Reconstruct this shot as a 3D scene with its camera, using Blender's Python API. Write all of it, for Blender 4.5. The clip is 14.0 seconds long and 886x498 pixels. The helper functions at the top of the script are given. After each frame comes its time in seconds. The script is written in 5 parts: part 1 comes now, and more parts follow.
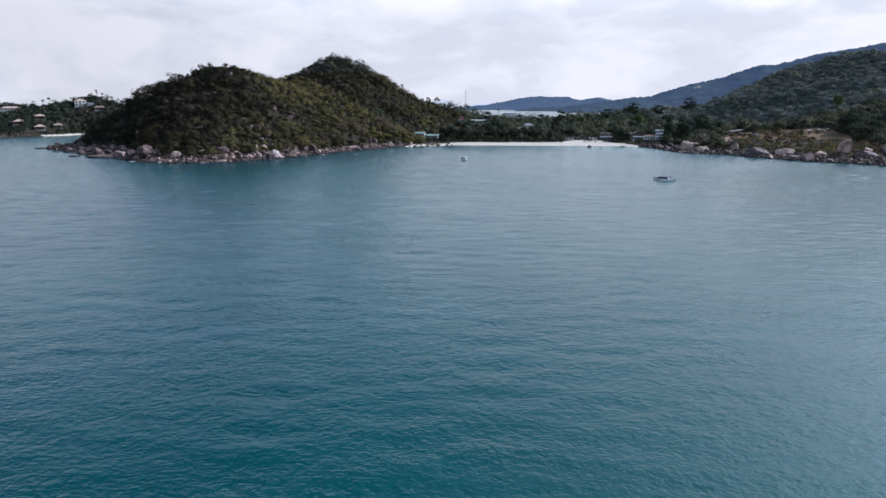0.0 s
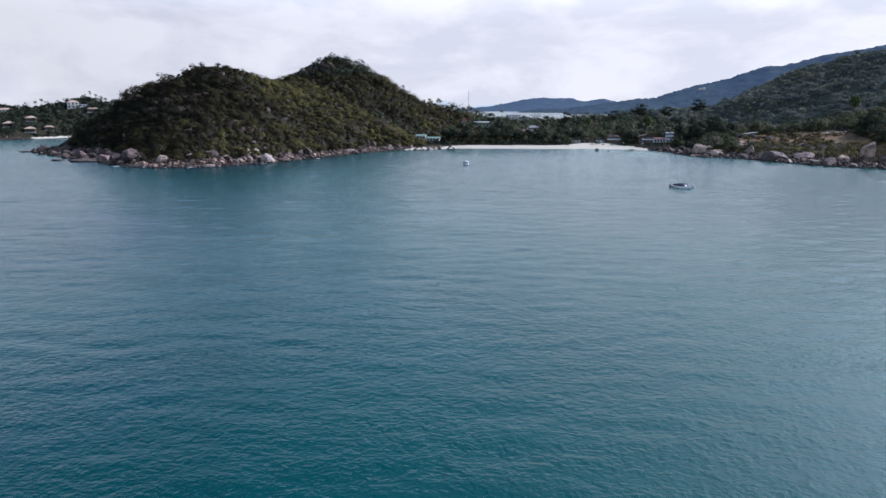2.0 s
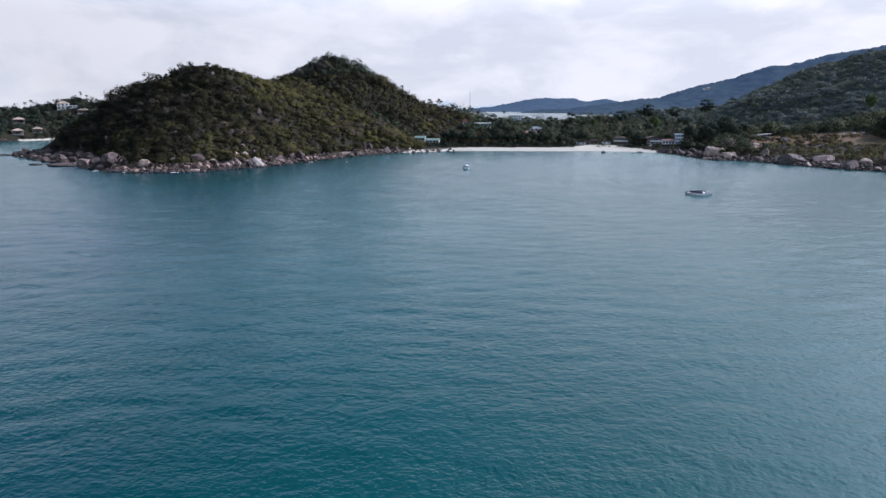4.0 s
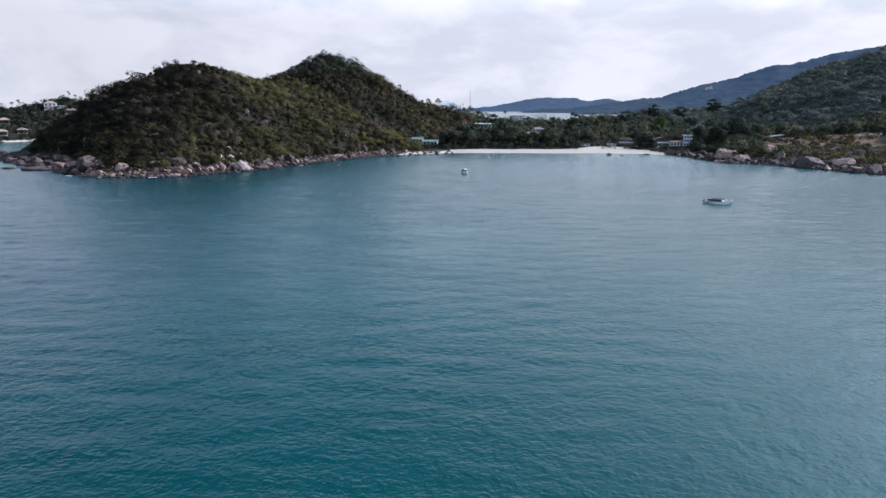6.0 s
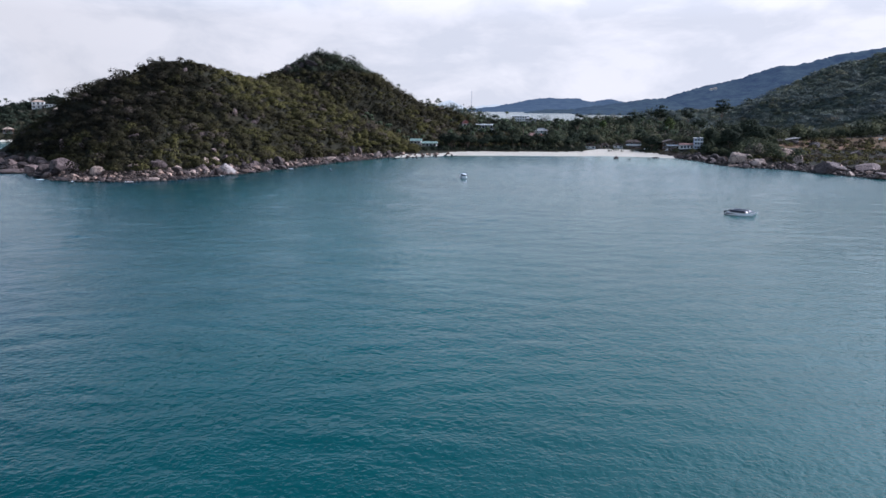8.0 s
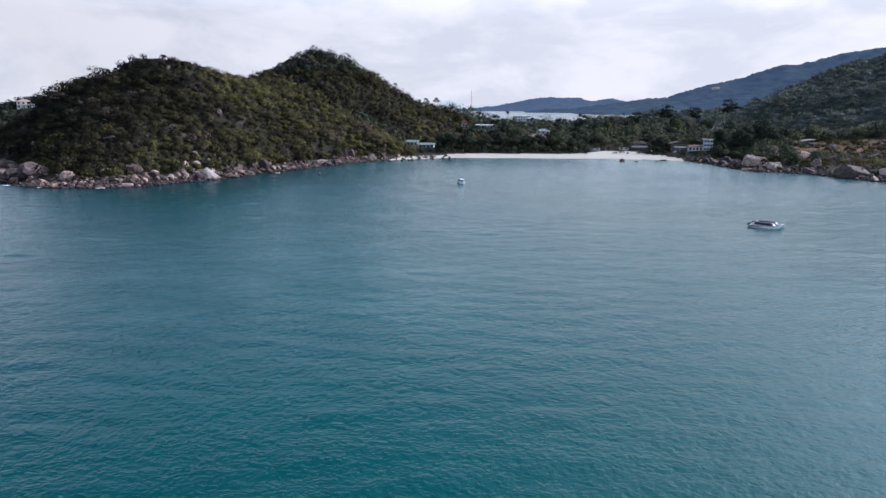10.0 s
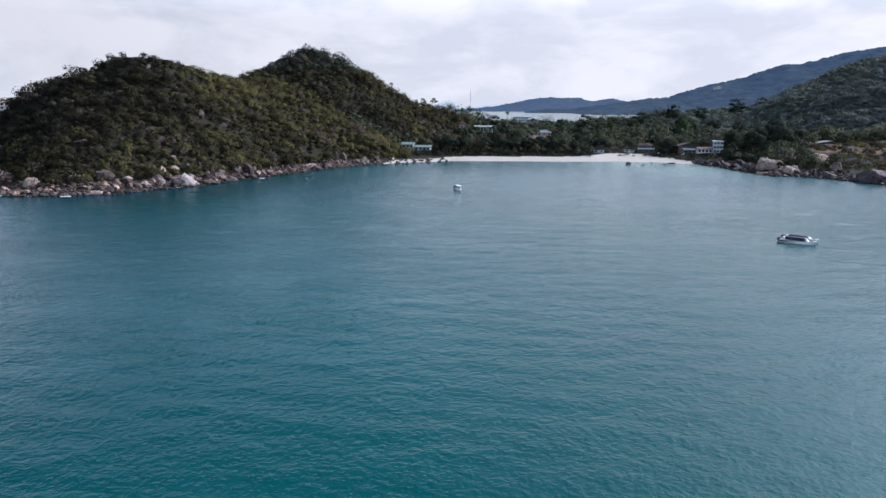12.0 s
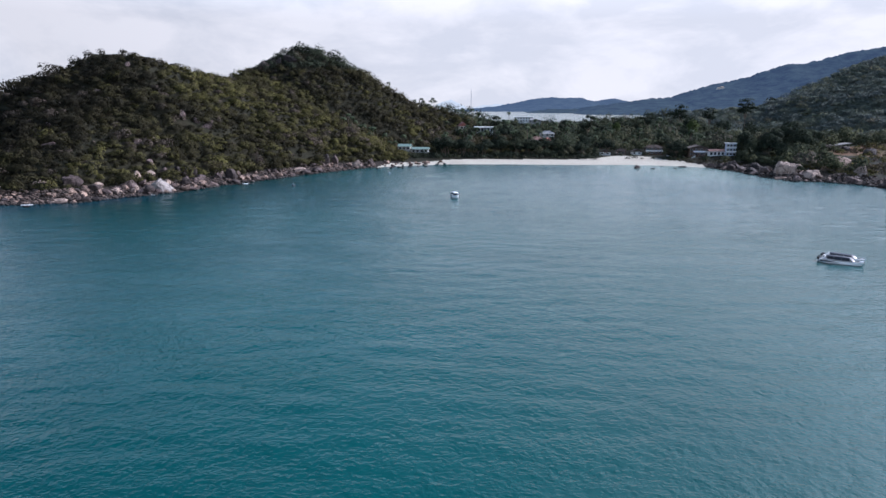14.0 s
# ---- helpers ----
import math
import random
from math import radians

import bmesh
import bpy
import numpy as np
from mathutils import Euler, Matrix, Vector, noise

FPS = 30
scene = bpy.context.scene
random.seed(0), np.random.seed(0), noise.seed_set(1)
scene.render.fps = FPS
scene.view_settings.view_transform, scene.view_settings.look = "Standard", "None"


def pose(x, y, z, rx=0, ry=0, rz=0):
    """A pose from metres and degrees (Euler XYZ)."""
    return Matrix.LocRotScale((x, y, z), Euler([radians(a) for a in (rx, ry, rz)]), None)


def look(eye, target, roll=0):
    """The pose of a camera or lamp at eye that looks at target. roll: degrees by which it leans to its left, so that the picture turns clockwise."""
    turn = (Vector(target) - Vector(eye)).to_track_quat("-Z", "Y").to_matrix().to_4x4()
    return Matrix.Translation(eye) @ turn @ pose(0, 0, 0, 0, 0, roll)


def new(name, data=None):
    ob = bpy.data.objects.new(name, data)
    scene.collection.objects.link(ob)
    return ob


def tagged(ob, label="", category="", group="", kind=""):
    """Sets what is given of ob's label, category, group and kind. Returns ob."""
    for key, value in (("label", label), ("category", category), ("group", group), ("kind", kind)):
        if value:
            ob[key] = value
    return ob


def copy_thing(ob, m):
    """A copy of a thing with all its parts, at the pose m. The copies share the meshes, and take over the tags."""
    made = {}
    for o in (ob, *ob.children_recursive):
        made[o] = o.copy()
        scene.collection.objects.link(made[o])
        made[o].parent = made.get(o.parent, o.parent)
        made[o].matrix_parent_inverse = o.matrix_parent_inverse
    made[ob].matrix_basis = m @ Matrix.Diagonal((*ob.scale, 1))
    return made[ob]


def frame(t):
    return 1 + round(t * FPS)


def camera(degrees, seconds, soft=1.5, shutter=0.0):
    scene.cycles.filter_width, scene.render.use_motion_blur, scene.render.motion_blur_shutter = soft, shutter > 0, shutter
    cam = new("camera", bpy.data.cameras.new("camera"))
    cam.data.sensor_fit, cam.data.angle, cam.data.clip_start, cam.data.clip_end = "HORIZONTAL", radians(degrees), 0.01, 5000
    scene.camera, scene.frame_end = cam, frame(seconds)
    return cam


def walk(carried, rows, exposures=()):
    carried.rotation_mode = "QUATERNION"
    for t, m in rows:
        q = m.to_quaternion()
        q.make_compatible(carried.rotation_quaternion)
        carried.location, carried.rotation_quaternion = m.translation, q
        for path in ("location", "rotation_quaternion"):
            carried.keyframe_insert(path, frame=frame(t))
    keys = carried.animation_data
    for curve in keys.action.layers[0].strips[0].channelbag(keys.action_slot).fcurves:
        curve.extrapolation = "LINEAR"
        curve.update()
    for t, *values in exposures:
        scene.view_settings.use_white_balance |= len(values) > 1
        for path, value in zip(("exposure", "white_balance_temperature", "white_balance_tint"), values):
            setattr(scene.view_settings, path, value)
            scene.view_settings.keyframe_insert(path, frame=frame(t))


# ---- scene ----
cam = camera(67.3, 14.0)
PATH = [
    (0, (1.077, -2.286, 36.513), (0.909, -0.34, 36.083), 0.2),
    (0.5, (0.946, 3.444, 36.513), (0.776, 5.39, 36.085), 0.2),
    (1, (0.846, 9.19, 36.51), (0.672, 11.136, 36.082), 0.1),
    (1.5, (0.774, 14.93, 36.502), (0.598, 16.876, 36.075), 0.2),
    (2, (0.713, 20.667, 36.501), (0.535, 22.613, 36.075), 0.2),
    (2.5, (0.653, 26.429, 36.51), (0.472, 28.375, 36.085), 0.1),
    (3, (0.59, 32.234, 36.528), (0.408, 34.18, 36.103), 0.1),
    (5.5, (0.373, 61.681, 36.884), (0.186, 63.626, 36.459), 0.1),
    (6, (0.346, 67.594, 36.918), (0.159, 69.539, 36.492), 0.1),
    (6.5, (0.334, 73.514, 36.947), (0.144, 75.459, 36.522), 0.1),
    (7, (0.321, 79.448, 36.968), (0.13, 81.392, 36.543), 0.2),
    (7.5, (0.325, 85.37, 36.99), (0.133, 87.315, 36.565), 0.2),
    (8, (0.333, 91.254, 37.025), (0.141, 93.199, 36.599), 0.3),
    (10.5, (0.34, 120.478, 37.478), (0.146, 122.422, 37.05), 0.3),
    (11, (0.318, 126.316, 37.5), (0.124, 128.26, 37.072), 0.3),
    (11.5, (0.242, 132.188, 37.498), (0.048, 134.132, 37.071), 0.2),
    (12, (0.129, 138.097, 37.495), (-0.065, 140.041, 37.068), 0.2),
    (12.5, (-0.004, 144.029, 37.489), (-0.2, 145.973, 37.061), 0.2),
    (13, (-0.068, 149.935, 37.48), (-0.264, 151.879, 37.053), 0.2),
    (13.5, (-0.078, 155.85, 37.482), (-0.275, 157.794, 37.055), 0.2),
    (14, (-0.05, 161.768, 37.499), (-0.248, 163.712, 37.072), 0.2),
]
walk(cam, [(t, look(eye, target, roll)) for t, eye, target, roll in PATH], exposures=[(0, 0.40, 5150, 23), (14, 0.40, 5150, 23)])

# ---- light ----
SUN_AZ, SUN_EL = radians(66), radians(35)      # azimuth from +y towards +x
world = bpy.data.worlds.new("World")
scene.world = world
world.use_nodes = True
wn, wl = world.node_tree.nodes, world.node_tree.links
wn.clear()
w_out = wn.new("ShaderNodeOutputWorld")
sky = wn.new("ShaderNodeTexSky")
sky.sky_type = "NISHITA"
sky.sun_disc = False
sky.sun_elevation, sky.sun_rotation = SUN_EL, SUN_AZ
sky.dust_density = 0.7
bg_sky = wn.new("ShaderNodeBackground")
bg_sky.inputs["Strength"].default_value = 0.055
wl.new(sky.outputs[0], bg_sky.inputs["Color"])
bg_cloud = wn.new("ShaderNodeBackground")
tc = wn.new("ShaderNodeTexCoord")
mp = wn.new("ShaderNodeMapping")
mp.inputs["Scale"].default_value = (1.0, 1.0, 2.4)
wl.new(tc.outputs["Generated"], mp.inputs["Vector"])
cl = wn.new("ShaderNodeTexNoise")
cl.inputs["Scale"].default_value = 3.4
cl.inputs["Detail"].default_value = 7.0
cl.inputs["Roughness"].default_value = 0.56
cl.inputs["Distortion"].default_value = 0.35
wl.new(mp.outputs[0], cl.inputs["Vector"])
cover = wn.new("ShaderNodeMapRange")
cover.inputs["From Min"].default_value, cover.inputs["From Max"].default_value = 0.25, 0.55
cover.inputs["To Min"].default_value, cover.inputs["To Max"].default_value = 0.86, 0.99
wl.new(cl.outputs["Fac"], cover.inputs["Value"])
tone = wn.new("ShaderNodeValToRGB")
tone.color_ramp.elements[0].position, tone.color_ramp.elements[0].color = 0.40, (0.830, 0.79, 0.662, 1)
tone.color_ramp.elements[1].position, tone.color_ramp.elements[1].color = 0.58, (1.035, 0.955, 0.770, 1)
cl2 = wn.new("ShaderNodeTexNoise")
cl2.inputs["Scale"].default_value = 5.5
cl2.inputs["Detail"].default_value = 8.0
cl2.inputs["Roughness"].default_value = 0.58
cl2.inputs["Distortion"].default_value = 0.3
wl.new(mp.outputs[0], cl2.inputs["Vector"])
wl.new(cl2.outputs["Fac"], tone.inputs["Fac"])
# higher up the cloud is thin and the blue behind it comes through
blue = wn.new("ShaderNodeMix")
blue.data_type, blue.blend_type = "RGBA", "MULTIPLY"
blue.inputs[7].default_value = (0.50, 0.87, 1.16, 1)
high = wn.new("ShaderNodeMapRange")
high.inputs["From Min"].default_value, high.inputs["From Max"].default_value = 0.12, 0.36
up = wn.new("ShaderNodeSeparateXYZ")
wl.new(tc.outputs["Generated"], up.inputs[0])
wl.new(up.outputs["Z"], high.inputs["Value"])
wl.new(tone.outputs["Color"], blue.inputs[6])
wl.new(blue.outputs[2], bg_cloud.inputs["Color"])
w_mix = wn.new("ShaderNodeMixShader")
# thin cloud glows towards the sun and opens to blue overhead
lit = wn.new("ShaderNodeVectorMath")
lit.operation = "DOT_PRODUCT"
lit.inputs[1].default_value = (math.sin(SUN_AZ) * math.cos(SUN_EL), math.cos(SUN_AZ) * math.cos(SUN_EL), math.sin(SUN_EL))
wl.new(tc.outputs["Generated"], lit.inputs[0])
# also raised opposite the sun, out of view: added fill for seaward faces
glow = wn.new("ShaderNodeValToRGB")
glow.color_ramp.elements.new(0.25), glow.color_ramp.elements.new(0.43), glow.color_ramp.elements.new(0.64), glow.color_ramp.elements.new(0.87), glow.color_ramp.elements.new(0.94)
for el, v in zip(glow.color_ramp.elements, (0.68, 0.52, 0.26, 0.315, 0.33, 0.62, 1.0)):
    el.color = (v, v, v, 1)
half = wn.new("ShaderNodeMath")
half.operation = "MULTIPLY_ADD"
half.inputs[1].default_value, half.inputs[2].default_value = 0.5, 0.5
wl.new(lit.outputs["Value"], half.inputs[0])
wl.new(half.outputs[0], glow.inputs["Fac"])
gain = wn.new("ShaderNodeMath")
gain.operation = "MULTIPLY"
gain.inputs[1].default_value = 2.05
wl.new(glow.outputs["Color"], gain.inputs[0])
sepd = wn.new("ShaderNodeSeparateXYZ")
wl.new(tc.outputs["Generated"], sepd.inputs[0])
# a clouded sky brightens from the horizon upwards
climb = wn.new("ShaderNodeMath")
climb.operation = "MULTIPLY_ADD"
climb.inputs[1].default_value, climb.inputs[2].default_value = 4.9, 0.57
level = wn.new("ShaderNodeMath")
level.operation = "MINIMUM"
level.inputs[1].default_value = 0.35
wl.new(sepd.outputs["Z"], level.inputs[0])
low = wn.new("ShaderNodeMath")
low.operation = "MAXIMUM"
low.inputs[1].default_value = 0.11
wl.new(level.outputs[0], low.inputs[0])
wl.new(low.outputs[0], climb.inputs[0])
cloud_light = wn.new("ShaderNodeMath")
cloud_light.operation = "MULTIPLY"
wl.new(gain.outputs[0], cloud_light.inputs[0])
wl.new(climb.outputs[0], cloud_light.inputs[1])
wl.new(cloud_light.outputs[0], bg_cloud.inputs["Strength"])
thin = wn.new("ShaderNodeMapRange")
thin.inputs["From Min"].default_value, thin.inputs["From Max"].default_value = 0.20, 0.45
thin.inputs["To Min"].default_value, thin.inputs["To Max"].default_value = 1.0, 0.04
wl.new(sepd.outputs["Z"], thin.inputs["Value"])
# the cloud lies thicker on the sun's side
sunward = wn.new("ShaderNodeVectorMath")
sunward.operation = "DOT_PRODUCT"
sunward.inputs[1].default_value = (math.sin(SUN_AZ), math.cos(SUN_AZ), 0)
wl.new(tc.outputs["Generated"], sunward.inputs[0])
bank = wn.new("ShaderNodeMapRange")
bank.inputs["From Min"].default_value, bank.inputs["From Max"].default_value = 0.13, 0.66
bank.inputs["To Min"].default_value, bank.inputs["To Max"].default_value = 0.0, 0.62
wl.new(sunward.outputs["Value"], bank.inputs["Value"])
paler = wn.new("ShaderNodeMath")
paler.operation, paler.use_clamp = "SUBTRACT", True
wl.new(high.outputs[0], paler.inputs[0])
wl.new(bank.outputs[0], paler.inputs[1])
wl.new(paler.outputs[0], blue.inputs[0])
thick = wn.new("ShaderNodeMath")
thick.operation = "MAXIMUM"
wl.new(thin.outputs[0], thick.inputs[0])
wl.new(bank.outputs[0], thick.inputs[1])
veil = wn.new("ShaderNodeMath")
veil.operation = "MULTIPLY"
wl.new(cover.outputs[0], veil.inputs[0])
wl.new(thick.outputs[0], veil.inputs[1])
wl.new(veil.outputs[0], w_mix.inputs["Fac"])
wl.new(bg_sky.outputs[0], w_mix.inputs[1])
wl.new(bg_cloud.outputs[0], w_mix.inputs[2])
wl.new(w_mix.outputs[0], w_out.inputs["Surface"])

sun = new("sun", bpy.data.lights.new("sun", "SUN"))
sun.data.energy, sun.data.angle, sun.data.color = 5.0, radians(4.0), (1.0, 0.91, 0.79)
to_sun = Vector((math.sin(SUN_AZ) * math.cos(SUN_EL), math.cos(SUN_AZ) * math.cos(SUN_EL), math.sin(SUN_EL)))
sun.matrix_world = look(to_sun * 500, (0, 0, 0))

# ---- materials ----
def material(name, rough=0.7, spec=0.3, metal=0.0):
    m = bpy.data.materials.new(name)
    m.use_nodes = True
    b = m.node_tree.nodes["Principled BSDF"]
    b.inputs["Roughness"].default_value = rough
    b.inputs["Specular IOR Level"].default_value = spec
    b.inputs["Metallic"].default_value = metal
    return m, m.node_tree.nodes, m.node_tree.links, b


def noise_node(nodes, links, scale, detail=5.0, rough=0.55, vector=None, stretch=None, coords="Object"):
    n = nodes.new("ShaderNodeTexNoise")
    n.inputs["Scale"].default_value, n.inputs["Detail"].default_value, n.inputs["Roughness"].default_value = scale, detail, rough
    if vector is None:
        if coords == "Position":
            vector = nodes.new("ShaderNodeNewGeometry").outputs["Position"]
        else:
            vector = nodes.new("ShaderNodeTexCoord").outputs[coords]
    if stretch:
        k = nodes.new("ShaderNodeMapping")
        k.inputs["Scale"].default_value = stretch
        links.new(vector, k.inputs["Vector"])
        vector = k.outputs[0]
    links.new(vector, n.inputs["Vector"])
    return n


def ramp(nodes, links, source, stops):
    r = nodes.new("ShaderNodeValToRGB")
    e = r.color_ramp.elements
    while len(e) < len(stops):
        e.new(0.5)
    for el, (p, c) in zip(e, stops):
        el.position, el.color = p, (*c, 1)
    links.new(source, r.inputs["Fac"])
    return r.outputs["Color"]


def mix(nodes, links, fac, a, b, kind="MIX"):
    m = nodes.new("ShaderNodeMix")
    m.data_type, m.blend_type = "RGBA", kind
    for key, value in ((0, fac), (6, a), (7, b)):
        if isinstance(value, (int, float)):
            m.inputs[key].default_value = value
        elif isinstance(value, tuple):
            m.inputs[key].default_value = (*value, 1)
        else:
            links.new(value, m.inputs[key])
    return m.outputs[2]


def bump(nodes, links, b, source, strength, distance):
    k = nodes.new("ShaderNodeBump")
    k.inputs["Strength"].default_value, k.inputs["Distance"].default_value = strength, distance
    links.new(source, k.inputs["Height"])
    links.new(k.outputs[0], b.inputs["Normal"])
    return k


def plain(name, colour, rough=0.6, spec=0.3, metal=0.0, vary=0.25, scale=1.5):
    """A painted or natural surface with grain and dirt at two scales."""
    m, n, l, b = material(name, rough, spec, metal)
    a = noise_node(n, l, scale)
    c = noise_node(n, l, scale * 9, 3.0)
    low = tuple(v * (1 - vary) for v in colour)
    high = tuple(min(1.0, v * (1 + vary * 0.5)) for v in colour)
    first = ramp(n, l, a.outputs["Fac"], [(0.3, low), (0.65, high)])
    l.new(mix(n, l, 0.25, first, ramp(n, l, c.outputs["Fac"], [(0.35, low), (0.6, high)])), b.inputs["Base Color"])
    bump(n, l, b, c.outputs["Fac"], 0.25, 0.03)
    return m


def foliage(name, stops, gloss=0.04, soft=True):
    """Leaves: the shade of green goes by plant (tint) and by leaf (island)."""
    m, n, l, b = material(name, 0.9, gloss)
    t = n.new("ShaderNodeAttribute")
    t.attribute_name = "tint"
    g = n.new("ShaderNodeNewGeometry")
    base = ramp(n, l, t.outputs["Fac"], stops)
    leaf = ramp(n, l, g.outputs["Random Per Island"], [(0.0, (0.82, 0.84, 0.82)), (1.0, (1.16, 1.14, 1.10))])
    l.new(mix(n, l, 1.0, base, leaf, "MULTIPLY"), b.inputs["Base Color"])
    tr = n.new("ShaderNodeBsdfTranslucent")
    l.new(base, tr.inputs["Color"])
    if soft:
        # leaves of one crown catch the light together, as a mass
        puff = n.new("ShaderNodeAttribute")
        puff.attribute_name = "puff"
        turn = n.new("ShaderNodeVectorTransform")
        turn.vector_type, turn.convert_from, turn.convert_to = "NORMAL", "OBJECT", "WORLD"
        l.new(puff.outputs["Vector"], turn.inputs[0])
        l.new(turn.outputs[0], b.inputs["Normal"])
        l.new(turn.outputs[0], tr.inputs["Normal"])
    ms = n.new("ShaderNodeMixShader")
    ms.inputs["Fac"].default_value = 0.10
    l.new(b.outputs[0], ms.inputs[1])
    l.new(tr.outputs[0], ms.inputs[2])
    l.new(ms.outputs[0], n["Material Output"].inputs["Surface"])
    return m


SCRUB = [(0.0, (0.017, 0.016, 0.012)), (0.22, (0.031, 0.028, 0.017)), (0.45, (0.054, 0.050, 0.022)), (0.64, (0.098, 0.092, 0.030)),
         (0.74, (0.052, 0.044, 0.030)), (0.86, (0.066, 0.053, 0.042)), (1.0, (0.098, 0.080, 0.066))]
WOOD = [(0.0, (0.019, 0.026, 0.019)), (0.35, (0.034, 0.042, 0.028)), (0.65, (0.055, 0.063, 0.036)),
        (0.84, (0.078, 0.080, 0.043)), (1.0, (0.084, 0.075, 0.062))]
M_scrub = foliage("scrub_leaves", SCRUB)
M_wood = foliage("woodland_leaves", WOOD)
# east hill greens are paled and blued to carry the haze
M_hazy_hill = foliage("hazy_hill_leaves", [(0.0, (0.093, 0.110, 0.112)), (0.4, (0.109, 0.129, 0.116)), (0.7, (0.125, 0.140, 0.099)), (0.9, (0.139, 0.142, 0.086)), (1.0, (0.137, 0.124, 0.101))])
M_palm = foliage("palm_fronds", [(0.0, (0.030, 0.046, 0.024)), (0.6, (0.066, 0.082, 0.040)), (1.0, (0.10, 0.10, 0.06))], 0.2, False)
M_bright = foliage("bright_leaves", [(0.0, (0.052, 0.070, 0.026)), (1.0, (0.070, 0.088, 0.032))])


def granite_material(name, stops, grain=((0.16, 0.14, 0.13), (0.46, 0.41, 0.37)), loose=False, shade=0.7):
    m, n, l, b = material(name, 0.82, 0.25)
    pos = n.new("ShaderNodeNewGeometry").outputs["Position"]
    big = noise_node(n, l, 0.22, 4.0, vector=pos)
    fine = noise_node(n, l, 2.6, 6.0, 0.65, vector=pos)
    streak = noise_node(n, l, 0.9, 5.0, 0.6, vector=pos, stretch=(1, 1, 0.16))
    col = ramp(n, l, big.outputs["Fac"], stops)
    col = mix(n, l, 0.45, col, ramp(n, l, fine.outputs["Fac"], [(0.36, grain[0]), (0.62, grain[1])]))
    split = n.new("ShaderNodeTexVoronoi")
    split.feature = "DISTANCE_TO_EDGE"
    split.inputs["Scale"].default_value = 0.22
    bent = n.new("ShaderNodeMix")
    bent.data_type, bent.blend_type = "RGBA", "LINEAR_LIGHT"
    bent.inputs[0].default_value = 0.9
    l.new(pos, bent.inputs[6])
    l.new(fine.outputs["Color"], bent.inputs[7])
    l.new(bent.outputs[2], split.inputs["Vector"])
    seam = ramp(n, l, split.outputs["Distance"], [(0.0, (0.18, 0.16, 0.15)), (0.045, (1, 1, 1))])
    col = mix(n, l, 0.8, col, seam, "MULTIPLY")
    stain = ramp(n, l, streak.outputs["Fac"], [(0.50, (1, 1, 1)), (0.66, (0.38, 0.36, 0.36))])
    col = mix(n, l, 0.75, col, stain, "MULTIPLY")
    # the tide leaves a dark band of algae, uneven along the shore
    sep = n.new("ShaderNodeSeparateXYZ")
    l.new(pos, sep.inputs[0])
    edge = n.new("ShaderNodeMath")
    edge.operation = "MULTIPLY_ADD"
    l.new(fine.outputs["Fac"], edge.inputs[0])
    edge.inputs[1].default_value = -1.6
    l.new(sep.outputs["Z"], edge.inputs[2])
    wet = n.new("ShaderNodeMapRange")
    wet.inputs["From Min"].default_value, wet.inputs["From Max"].default_value = -0.5, 0.35
    l.new(edge.outputs[0], wet.inputs["Value"])
    col = mix(n, l, wet.outputs[0], (0.05, 0.045, 0.042), col)
    tone_shift = n.new("ShaderNodeObjectInfo")
    col = mix(n, l, shade, col, ramp(n, l, n.new("ShaderNodeNewGeometry").outputs["Random Per Island"] if loose else tone_shift.outputs["Random"], [(0.0, (0.13, 0.118, 0.115)), (0.5, (0.50, 0.465, 0.45)), (1.0, (1.50, 1.40, 1.32))]), "MULTIPLY")
    col = mix(n, l, 1.0, col, (1.02, 0.965, 0.925), "MULTIPLY")
    l.new(col, b.inputs["Base Color"])
    rise = n.new("ShaderNodeMath")
    rise.operation = "MULTIPLY_ADD"
    cap = n.new("ShaderNodeMath")
    cap.operation = "MINIMUM"
    cap.inputs[1].default_value = 0.12
    l.new(split.outputs["Distance"], cap.inputs[0])
    l.new(cap.outputs[0], rise.inputs[0])
    rise.inputs[1].default_value = 5.0
    l.new(fine.outputs["Fac"], rise.inputs[2])
    bump(n, l, b, rise.outputs[0], 0.8, 0.35)
    return m


M_granite = granite_material("granite", [(0.32, (0.13, 0.094, 0.076)), (0.5, (0.29, 0.216, 0.175)), (0.68, (0.49, 0.39, 0.325))], ((0.08, 0.062, 0.052), (0.43, 0.34, 0.285)))
# darker than the boulders, with the shade of their gaps in the colour
M_loose = granite_material("loose_stone", [(0.32, (0.036, 0.030, 0.026)), (0.5, (0.088, 0.070, 0.061)), (0.68, (0.23, 0.182, 0.158))], ((0.022, 0.019, 0.018), (0.16, 0.132, 0.117)), True)
M_blocks = granite_material("granite_blocks", [(0.32, (0.075, 0.056, 0.046)), (0.5, (0.20, 0.150, 0.124)), (0.68, (0.45, 0.36, 0.30))], ((0.05, 0.040, 0.034), (0.38, 0.30, 0.255)), True)
M_darkrock = granite_material("dark_granite", [(0.32, (0.040, 0.033, 0.032)), (0.5, (0.080, 0.064, 0.061)), (0.7, (0.15, 0.120, 0.112))], ((0.030, 0.025, 0.025), (0.12, 0.098, 0.092)))
M_tan = granite_material("tan_granite", [(0.3, (0.24, 0.185, 0.15)), (0.5, (0.38, 0.305, 0.255)), (0.7, (0.52, 0.43, 0.365))], ((0.22, 0.17, 0.14), (0.46, 0.375, 0.32)), shade=0.3)
M_mauve = granite_material("mauve_granite", [(0.3, (0.066, 0.053, 0.052)), (0.5, (0.13, 0.102, 0.098)), (0.7, (0.26, 0.205, 0.19))], ((0.05, 0.041, 0.041), (0.22, 0.172, 0.16)), shade=0.45)
